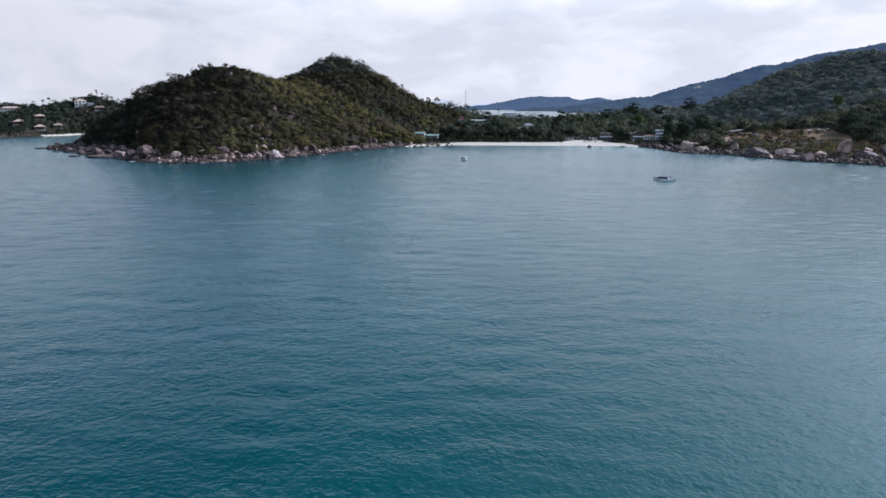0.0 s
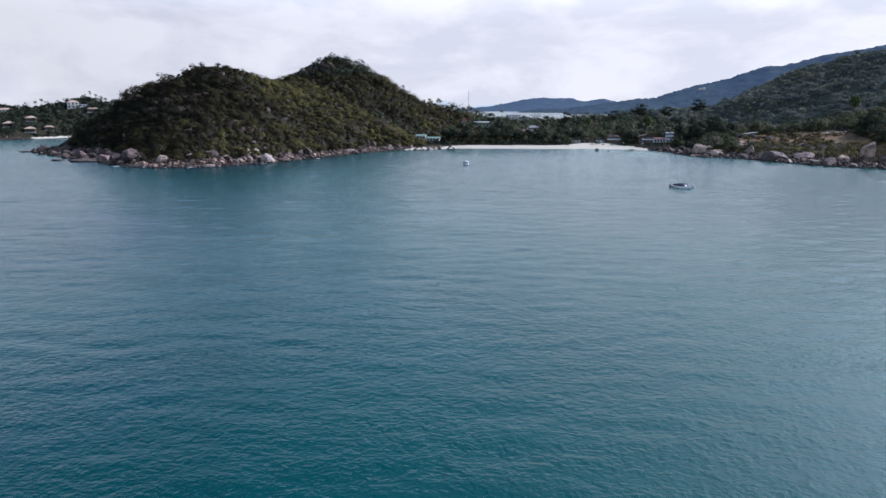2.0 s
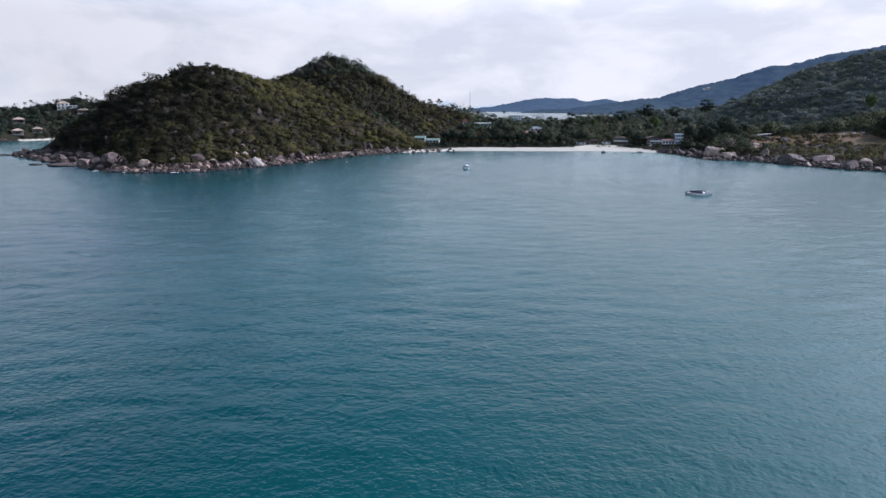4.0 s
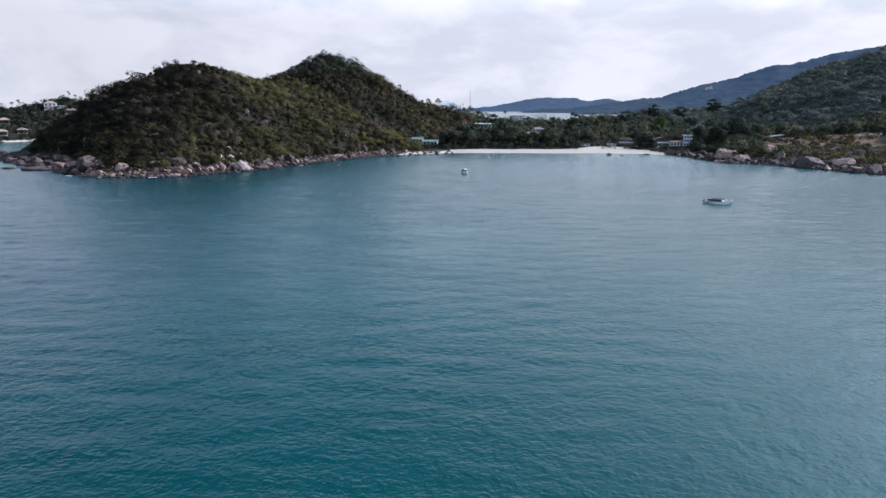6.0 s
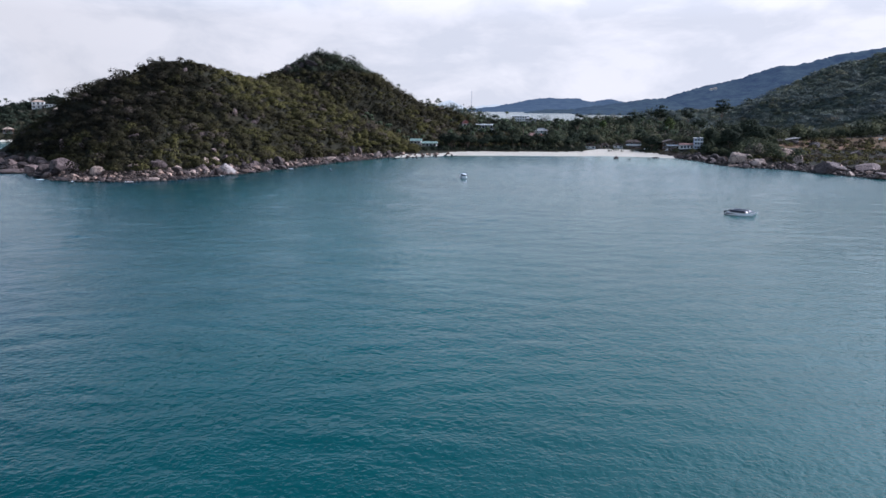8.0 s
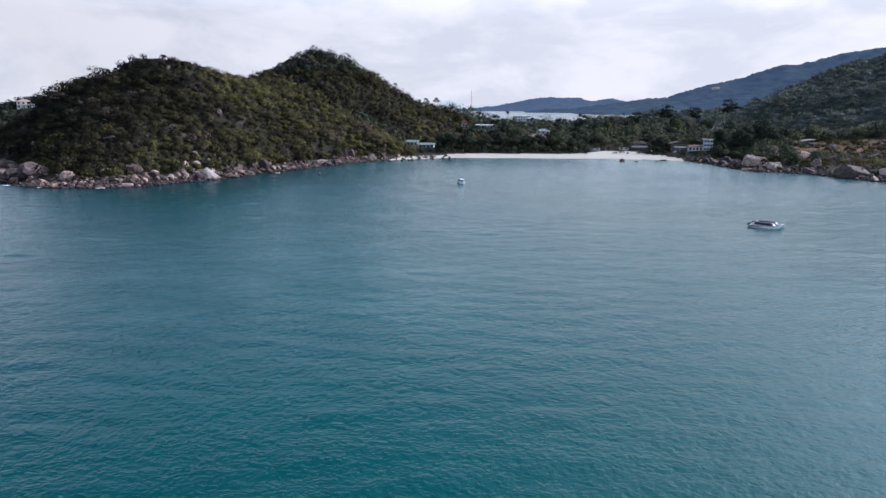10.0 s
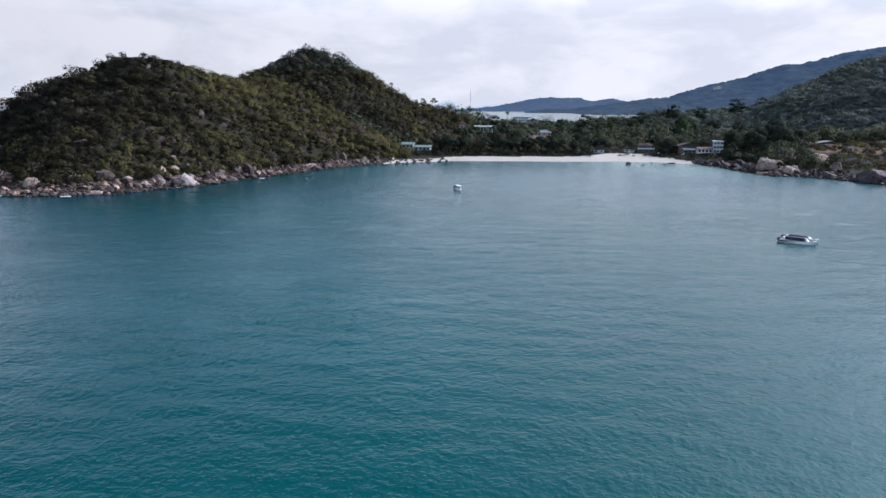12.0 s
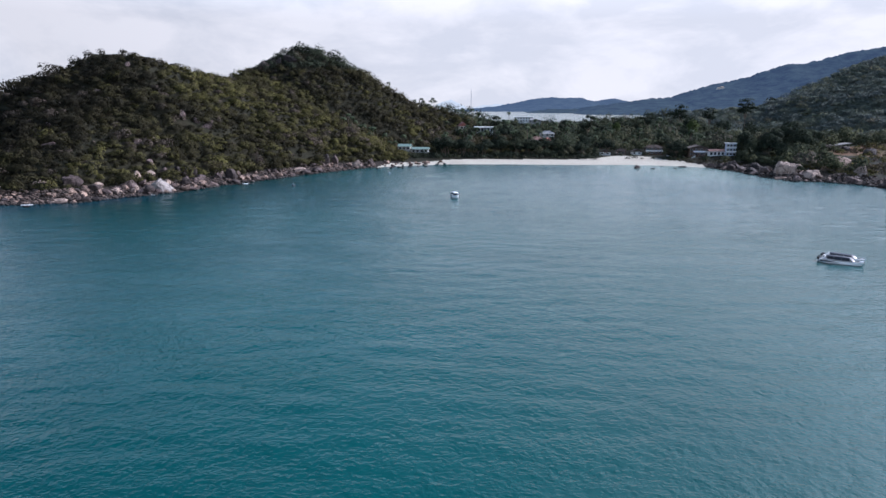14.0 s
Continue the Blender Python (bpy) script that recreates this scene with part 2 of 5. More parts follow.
M_paleslab = granite_material("pale_granite", [(0.3, (0.32, 0.29, 0.27)), (0.5, (0.43, 0.40, 0.375)), (0.7, (0.55, 0.52, 0.49))], ((0.28, 0.26, 0.24), (0.50, 0.47, 0.44)), shade=0.42)


def ground_material(name, stops, fine_stops, relief=0.5):
    m, n, l, b = material(name, 0.92, 0.1)
    pos = n.new("ShaderNodeNewGeometry").outputs["Position"]
    big = noise_node(n, l, 0.05, 6.0, 0.6, vector=pos)
    fine = noise_node(n, l, 0.7, 6.0, 0.65, vector=pos)
    col = ramp(n, l, big.outputs["Fac"], stops)
    l.new(mix(n, l, 0.5, col, ramp(n, l, fine.outputs["Fac"], fine_stops)), b.inputs["Base Color"])
    bump(n, l, b, fine.outputs["Fac"], relief, 0.6)
    return m


# near black: the shade between plants is put into the ground colour
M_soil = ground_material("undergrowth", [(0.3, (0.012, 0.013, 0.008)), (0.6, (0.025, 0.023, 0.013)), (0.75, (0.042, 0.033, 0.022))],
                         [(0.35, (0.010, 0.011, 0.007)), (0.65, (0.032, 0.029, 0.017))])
# floor paled likewise, haze put into the gaps between its crowns
M_hazy_hill_floor = ground_material("hazy_hill_undergrowth", [(0.3, (0.058, 0.068, 0.058)), (0.6, (0.078, 0.088, 0.066)), (0.75, (0.086, 0.084, 0.062))],
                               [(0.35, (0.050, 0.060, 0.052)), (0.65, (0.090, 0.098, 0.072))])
M_dry = ground_material("dry_grass", [(0.3, (0.044, 0.044, 0.018)), (0.46, (0.105, 0.066, 0.034)), (0.60, (0.21, 0.11, 0.07))],
                        [(0.35, (0.036, 0.036, 0.015)), (0.62, (0.135, 0.088, 0.048))])
M_sand = ground_material("sand", [(0.3, (0.32, 0.288, 0.228)), (0.6, (0.42, 0.384, 0.31))], [(0.3, (0.28, 0.248, 0.195)), (0.6, (0.46, 0.422, 0.345))], 0.15)
# dark rubble colour includes the shade between the boulders
M_shore = ground_material("shore_rubble", [(0.3, (0.014, 0.012, 0.010)), (0.6, (0.04, 0.032, 0.026))], [(0.38, (0.012, 0.010, 0.009)), (0.66, (0.07, 0.056, 0.046))], 1.0)

M_white = plain("white_paint", (0.78, 0.77, 0.75), 0.5, vary=0.12)
M_foam = plain("sea_foam", (0.66, 0.68, 0.68), 0.8, vary=0.3, scale=3.0)
M_gel = plain("white_gelcoat", (0.92, 0.92, 0.92), 0.25, 0.5, vary=0.06)
M_navy = plain("navy_canvas", (0.022, 0.026, 0.042), 0.55, vary=0.3)
M_dark = plain("dark_glass", (0.02, 0.024, 0.03), 0.45, 0.3, vary=0.2)
M_steel = plain("steel", (0.55, 0.56, 0.58), 0.3, 0.5, 1.0, 0.1)
M_black = plain("black_plastic", (0.025, 0.025, 0.027), 0.4, vary=0.2)
M_tile = plain("tan_roof_tiles", (0.34, 0.26, 0.20), 0.8, vary=0.25)
M_redroof = plain("red_roof_tiles", (0.34, 0.13, 0.10), 0.75, vary=0.3)
M_brick = plain("faded_red_roof", (0.20, 0.115, 0.095), 0.8, vary=0.3)
M_green = plain("green_metal_roof", (0.17, 0.235, 0.20), 0.6, vary=0.2)
M_grey = plain("weathered_concrete", (0.30, 0.29, 0.28), 0.85, vary=0.3)
M_moss = plain("mossy_concrete", (0.17, 0.16, 0.145), 0.9, vary=0.45)
M_thatch = plain("brown_thatch", (0.075, 0.056, 0.046), 0.95, vary=0.35)
M_timber = plain("brown_timber", (0.12, 0.075, 0.05), 0.7, vary=0.35)
M_cream = plain("cream_render", (0.62, 0.56, 0.48), 0.8, vary=0.15)
M_blue = plain("blue_paint", (0.42, 0.47, 0.58), 0.6, vary=0.2)
M_bark = plain("bark", (0.16, 0.12, 0.09), 0.9, vary=0.4)
M_float = plain("dark_float", (0.05, 0.05, 0.055), 0.5, vary=0.2)


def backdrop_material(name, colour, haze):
    """Distant wooded hills; the haze of kilometres of air is put in as emission."""
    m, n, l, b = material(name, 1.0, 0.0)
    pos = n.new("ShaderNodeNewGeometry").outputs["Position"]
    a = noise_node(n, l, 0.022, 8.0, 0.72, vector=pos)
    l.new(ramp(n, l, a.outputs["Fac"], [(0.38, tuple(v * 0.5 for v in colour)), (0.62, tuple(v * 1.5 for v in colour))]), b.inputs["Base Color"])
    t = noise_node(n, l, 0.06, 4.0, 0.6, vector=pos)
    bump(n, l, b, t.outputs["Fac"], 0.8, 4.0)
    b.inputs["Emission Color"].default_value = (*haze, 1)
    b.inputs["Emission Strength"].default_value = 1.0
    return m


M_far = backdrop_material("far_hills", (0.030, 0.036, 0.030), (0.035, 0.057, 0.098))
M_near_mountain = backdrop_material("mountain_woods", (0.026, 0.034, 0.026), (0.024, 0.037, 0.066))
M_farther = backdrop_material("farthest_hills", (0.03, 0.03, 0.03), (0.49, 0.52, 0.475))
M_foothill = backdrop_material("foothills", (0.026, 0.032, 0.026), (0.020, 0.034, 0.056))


def sea_material():
    m, n, l, b = material("sea_water", 0.16, 0.5)
    b.inputs["IOR"].default_value = 1.333
    pos = n.new("ShaderNodeNewGeometry").outputs["Position"]
    d = n.new("ShaderNodeAttribute")
    d.attribute_name = "depth"
    drift = noise_node(n, l, 0.012, 4.0, 0.55, vector=pos)
    depth = n.new("ShaderNodeMath")
    depth.operation = "MULTIPLY_ADD"
    l.new(drift.outputs["Fac"], depth.inputs[0])
    depth.inputs[1].default_value = 0.30
    l.new(d.outputs["Fac"], depth.inputs[2])
    # the last navy stop stands in for the headland's dark reflection
    col = ramp(n, l, depth.outputs[0], [(0.15, (0.22, 0.295, 0.26)), (0.42, (0.050, 0.104, 0.110)), (0.68, (0.002, 0.051, 0.049)), (0.89, (0.001, 0.031, 0.032)), (1.0, (0.003, 0.025, 0.048))])
    l.new(col, b.inputs["Base Color"])
    total = None
    for size, weight, squash in ((0.36, 0.34, 0.9), (1.0, 0.24, 0.85), (2.2, 0.13, 0.85)):
        layer = noise_node(n, l, size, 2.5, 0.55, vector=pos, stretch=(squash, 1.0, 1.0))
        layer.inputs["Distortion"].default_value = 0.25
        s = n.new("ShaderNodeMath")
        s.operation = "MULTIPLY_ADD"
        l.new(layer.outputs["Fac"], s.inputs[0])
        s.inputs[1].default_value = weight
        if total is None:
            s.inputs[2].default_value = 0.0
        else:
            l.new(total, s.inputs[2])
        total = s.outputs[0]
    k = bump(n, l, b, total, 1.0, 0.62)
    # the breeze draws through the bay: more chop towards the beach
    where = n.new("ShaderNodeSeparateXYZ")
    l.new(pos, where.inputs[0])
    lee = n.new("ShaderNodeMapRange")
    lee.inputs["From Min"].default_value, lee.inputs["From Max"].default_value = 120.0, 380.0
    lee.inputs["To Min"].default_value, lee.inputs["To Max"].default_value = 0.85, 1.0
    l.new(where.outputs["Y"], lee.inputs["Value"])
    # gusts roughen the water in patches
    gust = noise_node(n, l, 0.075, 4.0, 0.6, vector=pos, stretch=(0.45, 1.0, 1.0))
    puffs = n.new("ShaderNodeMapRange")
    puffs.inputs["From Min"].default_value, puffs.inputs["From Max"].default_value = 0.32, 0.68
    puffs.inputs["To Min"].default_value, puffs.inputs["To Max"].default_value = 0.70, 1.25
    l.new(gust.outputs["Fac"], puffs.inputs["Value"])
    both = n.new("ShaderNodeMath")
    both.operation = "MULTIPLY"
    l.new(lee.outputs[0], both.inputs[0])
    l.new(puffs.outputs[0], both.inputs[1])
    l.new(both.outputs[0], k.inputs["Strength"])
    return m


M_sea = sea_material()

# ---- helpers of this scene ----
def part(name, bm, mat, parent=None, label="", smooth=False):
    """Links a bmesh as one mesh object under a thing or a part."""
    me = bpy.data.meshes.new(name)
    bm.to_mesh(me)
    bm.free()
    if smooth:
        me.shade_smooth()
    me.materials.append(mat)
    ob = new(name, me)
    if parent is not None:
        ob.parent = parent
    return tagged(ob, label)


def mesh_object(name, verts, quads, mats, smooth=False, tint=None, slots=None, puff=None):
    """One mesh object from arrays of corners and four-cornered faces."""
    verts, quads = np.asarray(verts, np.float32), np.asarray(quads, np.int32)
    me = bpy.data.meshes.new(name)
    me.vertices.add(len(verts))
    me.vertices.foreach_set("co", verts.ravel())
    me.loops.add(quads.size)
    me.loops.foreach_set("vertex_index", quads.ravel())
    me.polygons.add(len(quads))
    me.polygons.foreach_set("loop_start", np.arange(0, quads.size, 4, dtype=np.int32))
    me.polygons.foreach_set("use_smooth", np.full(len(quads), smooth))
    if slots is not None:
        me.polygons.foreach_set("material_index", np.asarray(slots, np.int32))
    for m in mats:
        me.materials.append(m)
    if tint is not None:
        me.attributes.new("tint", "FLOAT", "FACE").data.foreach_set("value", np.asarray(tint, np.float32))
    if puff is not None:
        me.attributes.new("puff", "FLOAT_VECTOR", "FACE").data.foreach_set("vector", np.asarray(puff, np.float32).ravel())
    me.update(calc_edges=True)
    me.validate()
    return new(name, me)


def value_noise(x, y, size, seed):
    """Smooth lattice noise in 0..1."""
    x, y = np.asarray(x, float) / size, np.asarray(y, float) / size
    i, j = np.floor(x), np.floor(y)
    u, v = x - i, y - j
    u, v = u * u * (3 - 2 * u), v * v * (3 - 2 * v)

    def at(a, b):
        k = np.sin(a * 127.1 + b * 311.7 + seed * 74.7) * 43758.5453
        return k - np.floor(k)
    return (at(i, j) * (1 - u) + at(i + 1, j) * u) * (1 - v) + (at(i, j + 1) * (1 - u) + at(i + 1, j + 1) * u) * v


# ---- the lie of the land ----
# shoreline of the headland, the beach and the east shore, then round behind
COAST = [(-1600, 535), (-560, 606), (-499, 637), (-487, 662), (-470, 692), (-464, 718), (-405, 738), (-352, 700), (-334, 620), (-346, 545),
         (-362, 500), (-338, 483), (-296, 452), (-246, 412), (-221, 394), (-200, 389), (-182, 391), (-165, 398), (-157, 414), (-143, 431), (-133, 456),
         (-119, 488), (-104, 520), (-86, 551), (-62, 570), (-38, 582), (-2, 587), (35, 588), (70, 594), (103, 590), (118, 580), (128, 560),
         (133, 528), (140, 512), (154, 510), (168, 496), (180, 474), (192, 457), (205, 445), (219, 439), (231, 421), (300, 380), (430, 330),
         (1600, 200), (1600, 2400), (500, 1900), (150, 1420), (-200, 1330), (-700, 1400), (-1600, 1500)]
# ridge lines: x, y, height of the ground
HEADLAND = [(-345, 500, 2), (-322, 508, 8), (-308, 515, 26), (-285, 520, 43), (-271, 522, 49.5), (-261, 525, 55), (-248, 527, 59), (-235, 530, 63.5), (-219, 533, 62.5),
            (-210, 545, 59), (-210, 575, 58.5), (-210, 610, 56), (-209, 640, 52.5), (-212, 700, 56)]
REAR = [(-212, 690, 55), (-219, 744, 67), (-213, 752, 73), (-205, 760, 81), (-194, 766, 86), (-178, 772, 82), (-162, 780, 73), (-136, 790, 57), (-120, 800, 43.5),
        (-95, 805, 36), (-79, 815, 33), (-60, 850, 26), (0, 900, 15), (80, 950, 11)]
RIGHT_HILL = [(80, 950, 13), (150, 1000, 19), (280, 1000, 32), (330, 1000, 42), (365, 1000, 59), (398, 1000, 83), (412, 960, 94), (451, 950, 104),
              (470, 900, 109), (600, 850, 140), (1000, 800, 220)]
SPUR = [(203, 612, 11.5), (300, 628, 20), (385, 690, 42), (480, 780, 78), (570, 850, 120)]
LEFT_HILL = [(-1300, 860, 50), (-700, 830, 33), (-600, 805, 29), (-560, 800, 30), (-520, 795, 36), (-498, 795, 40), (-465, 795, 31), (-400, 800, 28), (-300, 810, 30)]


def signed_coast(x, y):
    """Metres to the shoreline, positive on land."""
    best, inside = np.full(x.shape, 1e9), np.zeros(x.shape, bool)
    for (ax, ay), (bx, by) in zip(COAST, COAST[1:] + COAST[:1]):
        dx, dy = bx - ax, by - ay
        t = np.clip(((x - ax) * dx + (y - ay) * dy) / (dx * dx + dy * dy), 0, 1)
        best = np.minimum(best, np.hypot(x - ax - t * dx, y - ay - t * dy))
        if dy:
            inside ^= ((ay > y) != (by > y)) & (x < (y - ay) * dx / dy + ax)
    return np.where(inside, best, -best)


def ridge_height(x, y, dc, line, power, reach):
    out = np.zeros(x.shape)
    for (ax, ay, ah), (bx, by, bh) in zip(line, line[1:]):
        dx, dy = bx - ax, by - ay
        t = np.clip(((x - ax) * dx + (y - ay) * dy) / (dx * dx + dy * dy), 0, 1)
        dr = np.hypot(x - ax - t * dx, y - ay - t * dy)
        high = ah + t * (bh - ah)
        k = dr / np.maximum(np.minimum(dr + np.maximum(dc, 0), reach[0] * high + reach[1]), 1e-3)
        out = np.maximum(out, high * np.clip(1 - k, 0, 1) ** power)
    return out


def land(x, y):
    """Height of the ground and distance to the shoreline."""
    x, y = np.asarray(x, float), np.asarray(y, float)
    wobble = (value_noise(x, y, 9, 3) - 0.5) * 3.2 + (value_noise(x, y, 31, 4) - 0.5) * 2.4
    wobble = np.where(x < -390, 0.0, wobble)
    on_beach = np.clip(1.3 - np.abs(x - 25) / 100, 0, 1)
    dc = signed_coast(x, y)
    dr = dc + wobble * np.clip(1 - 2.2 * on_beach, 0, 1) * np.clip(1.6 - np.abs(dc) / 40, 0, 1)
    base = np.where(dr > 0, 2.6 * np.clip(dr / 38, 0, 1) ** 0.9 + 0.014 * np.clip(dr - 38, 0, 400), 0.16 * np.maximum(dr, -30))
    base = np.where(dr > 0, base + 0.17 * np.clip(dr, 0, 13) * np.clip(1 - 2.2 * on_beach, 0, 1), base)       # the belt of rocks
    back = dr - 11 - 5 * value_noise(x, y, 22, 15)
    hill = np.maximum.reduce([ridge_height(x, y, back, HEADLAND, 0.85, (2.0, 20.0)), ridge_height(x, y, dr, REAR, 0.85, (1.2, 25.0)), ridge_height(x, y, dr, RIGHT_HILL, 1.0, (1.7, 30.0)), ridge_height(x, y, dr, SPUR, 0.9, (1.0, 100.0)), ridge_height(x, y, dr, LEFT_HILL, 0.9, (2.2, 60.0))])
    hill = np.where(x < -390, hill * np.clip((dr - 7) / 9, 0, 1), hill)        # level sand at the foot of the west hill
    hill = hill * (1 - 0.15 * np.clip((x - 190) / 60, 0, 1) * np.clip((1000 - y) / 120, 0, 1) * value_noise(x + 0.5 * y, y * 0.6, 70, 27))       # gullies down the east hill
    lumps = (value_noise(x, y, 42, 7) - 0.42) * 5 + (value_noise(x, y, 17, 8) - 0.5) * 3
    lumps = lumps + (value_noise(x, y, 25, 19) - 0.5) * 9 * np.clip((54 - hill) / 20, 0, 1) * np.clip((hill - 5) / 15, 0, 1)
    z = np.where(dr > 0, np.maximum(base, np.where(dr > 6, hill, 0)), base) + lumps * np.clip((hill - 6) / 40, 0, 1) * np.clip(dr / 30, 0, 1)
    return z, dr


def land_z(x, y):
    return float(land(np.array([float(x)]), np.array([float(y)]))[0][0])


def in_field(x, y):
    """The dry clearing on the east shore."""
    return (x > 193) & (x < 284) & (y > 583 - (x - 190) * 0.24) & (y < 618)


def spans(*runs):
    return np.unique(np.concatenate([np.arange(a, b, s) for a, b, s in runs]))


# ---- ground, by what covers it ----
gx = spans((-1500, -640, 20), (-640, -510, 6), (-510, -400, 3), (-400, -380, 5), (-380, 340, 2.5), (340, 700, 6), (700, 1501, 20))
gy = spans((180, 380, 8), (380, 700, 2.5), (700, 1080, 5), (1080, 2400, 25))
X, Y = np.meshgrid(gx, gy)
Z, DC = land(X, Y)
nx = len(gx)
idx = np.arange(len(gx) * len(gy)).reshape(len(gy), nx)
cells = np.stack([idx[:-1, :-1], idx[:-1, 1:], idx[1:, 1:], idx[1:, :-1]], -1).reshape(-1, 4)
cx, cy = X.ravel()[cells].mean(1), Y.ravel()[cells].mean(1)
cz, cd = Z.ravel()[cells].max(1), DC.ravel()[cells].mean(1)
keep = cz > -1.6
sandy = ((cx > -80) & (cx < 118) & (cd < np.minimum(4 + 15 * np.clip((cx + 80) / 50, 0, 1), np.maximum(118 - cx, 0) * 0.8) + 4 * value_noise(cx, cy, 8, 2) + 22 * np.exp(-((cx - 82) / 24) ** 2)) & (cy < 660)) | ((cx > -500) & (cx < -400) & (cy > 672) & (cy < 780) & (cd < 5))
field = in_field(cx, cy)
rubble = (cd < np.where(cx < -380, 4, 13)) & ~sandy
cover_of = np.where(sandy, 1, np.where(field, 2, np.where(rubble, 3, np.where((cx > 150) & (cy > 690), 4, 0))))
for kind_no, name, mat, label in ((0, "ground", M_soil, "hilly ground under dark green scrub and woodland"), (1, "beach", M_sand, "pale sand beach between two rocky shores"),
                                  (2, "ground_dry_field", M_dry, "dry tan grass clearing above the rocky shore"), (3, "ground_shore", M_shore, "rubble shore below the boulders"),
                                  (4, "ground_east_hill", M_hazy_hill_floor, "leafy undergrowth on the slope of the east hill")):
    pick = cells[keep & (cover_of == kind_no)]
    used, back = np.unique(pick, return_inverse=True)
    ob = mesh_object(name, np.stack([X.ravel()[used], Y.ravel()[used], Z.ravel()[used]], 1), back.reshape(-1, 4), [mat], smooth=True)
    tagged(ob, label, "beach" if kind_no == 1 else "ground", kind="structure")

# ---- the sea: one sheet to the horizon ----
sx = spans((-7000, -1000, 600), (-1000, -430, 30), (-430, 330, 3.4), (330, 1000, 30), (1000, 7001, 600))
sy = spans((-3000, -300, 300), (-300, 20, 20), (20, 640, 1.6), (640, 1600, 40), (1600, 8001, 400))
SX, SY = np.meshgrid(sx, sy)
calm = np.clip((460 - np.abs(SX + 50)) / 60, 0, 1) * np.clip((SY - 0) / 30, 0, 1) * np.clip((600 - SY) / 90, 0, 1)
rng = np.random.default_rng(5)
SZ = np.zeros(SX.shape)
for k in range(22):
    length = rng.uniform(4.0, 10.0)
    way = rng.normal(radians(80), radians(42))
    phase = rng.uniform(0, 6.283)
    SZ += 0.0019 * length * np.sin(6.283 / length * (SX * math.cos(way) + SY * math.sin(way)) + phase)
for k in range(14):                # short steep chop with long crests
    length = rng.uniform(3.4, 6.0)
    way = rng.normal(radians(96), radians(34))
    SZ += 0.0031 * length * np.sin(6.283 / length * (SX * math.cos(way) + SY * math.sin(way)) + rng.uniform(0, 6.283))
SZ *= calm * (0.75 + 0.5 * value_noise(SX, SY, 60, 21))
sidx = np.arange(SX.size).reshape(SX.shape)
squads = np.stack([sidx[:-1, :-1], sidx[:-1, 1:], sidx[1:, 1:], sidx[1:, :-1]], -1).reshape(-1, 4)
sea = mesh_object("water", np.stack([SX.ravel(), SY.ravel(), SZ.ravel()], 1), squads, [M_sea], smooth=True)
shelf = np.hypot((SX - 95) / 1.0, (SY - 600) / 1.9)          # the sandy shallows lie in the corner by the beach
# shallows by distance; second term paints the headland's reflection into the water
sea_tone = np.clip(0.05 + shelf / 300, 0.0, 0.54) + 0.30 * np.exp(-(np.hypot((SX + 190) / 1.3, SY - 430) / 95) ** 2)
offing = 0.20 * np.clip((-SX - 10) / 110, 0, 1) * np.clip((360 - SY) / 120, 0, 1)
offing = offing + 0.20 * np.clip((230 - SY) / 150, 0, 1) * np.clip((70 - SX) / 120, 0, 1)      # darker to seaward
sea_tone = sea_tone + np.minimum(offing, 0.20)
sea_tone = np.where(SY > 900, 0.5, sea_tone)
sea.data.attributes.new("depth", "FLOAT", "POINT").data.foreach_set("value", sea_tone.ravel().astype(np.float32))
tagged(sea, "rippled teal sea, paler over the sandy shallows", "sea", kind="structure")

# ---- distant hills ----
def far_range(name, line, near, mat, label, seed, rough):
    """A wooded range: x, y, height along its crest; slopes fall to the water in front and behind."""
    pts = np.array(line, float)
    run = np.linspace(0, len(pts) - 1, 760)
    crest = np.stack([np.interp(run, np.arange(len(pts)), pts[:, k]) for k in range(3)], 1)
    trees = 4.5 * (value_noise(crest[:, 0], crest[:, 1], 28, seed + 1) - 0.5) + 5.5 * (value_noise(crest[:, 0], crest[:, 1], 9, seed + 4) - 0.5)
    crest[:, 2] += rough * (value_noise(crest[:, 0], crest[:, 1], 90, seed) - 0.5)
    rows = []
    for s in np.r_[np.linspace(0, 1, 18), np.linspace(0.9, 0, 3)]:
        back = len(rows) > 17
        y = crest[:, 1] - (near if not back else -near * 0.6) * (1 - s)
        gully = 1 - 0.10 * np.sin(np.pi * s) * value_noise(crest[:, 0], y, 130, seed + 2) - 0.03 * np.sin(np.pi * s) * value_noise(crest[:, 0], y, 60, seed + 3)
        rows.append(np.stack([crest[:, 0], y, np.maximum(crest[:, 2], 1) * s ** 0.9 * gully + trees * (s > 0.99) - 2 * (s == 0)], 1))
    grid = np.arange(760 * len(rows)).reshape(len(rows), 760)
    quads = np.stack([grid[:-1, :-1], grid[:-1, 1:], grid[1:, 1:], grid[1:, :-1]], -1).reshape(-1, 4)
    return tagged(mesh_object(name, np.concatenate(rows), quads, [mat], smooth=True), label, "hills", kind="structure")


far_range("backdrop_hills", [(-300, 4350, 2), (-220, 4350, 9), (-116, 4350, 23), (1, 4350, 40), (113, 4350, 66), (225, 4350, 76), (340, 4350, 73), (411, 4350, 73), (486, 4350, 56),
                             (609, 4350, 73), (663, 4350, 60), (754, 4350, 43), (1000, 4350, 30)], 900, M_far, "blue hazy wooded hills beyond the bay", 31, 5)
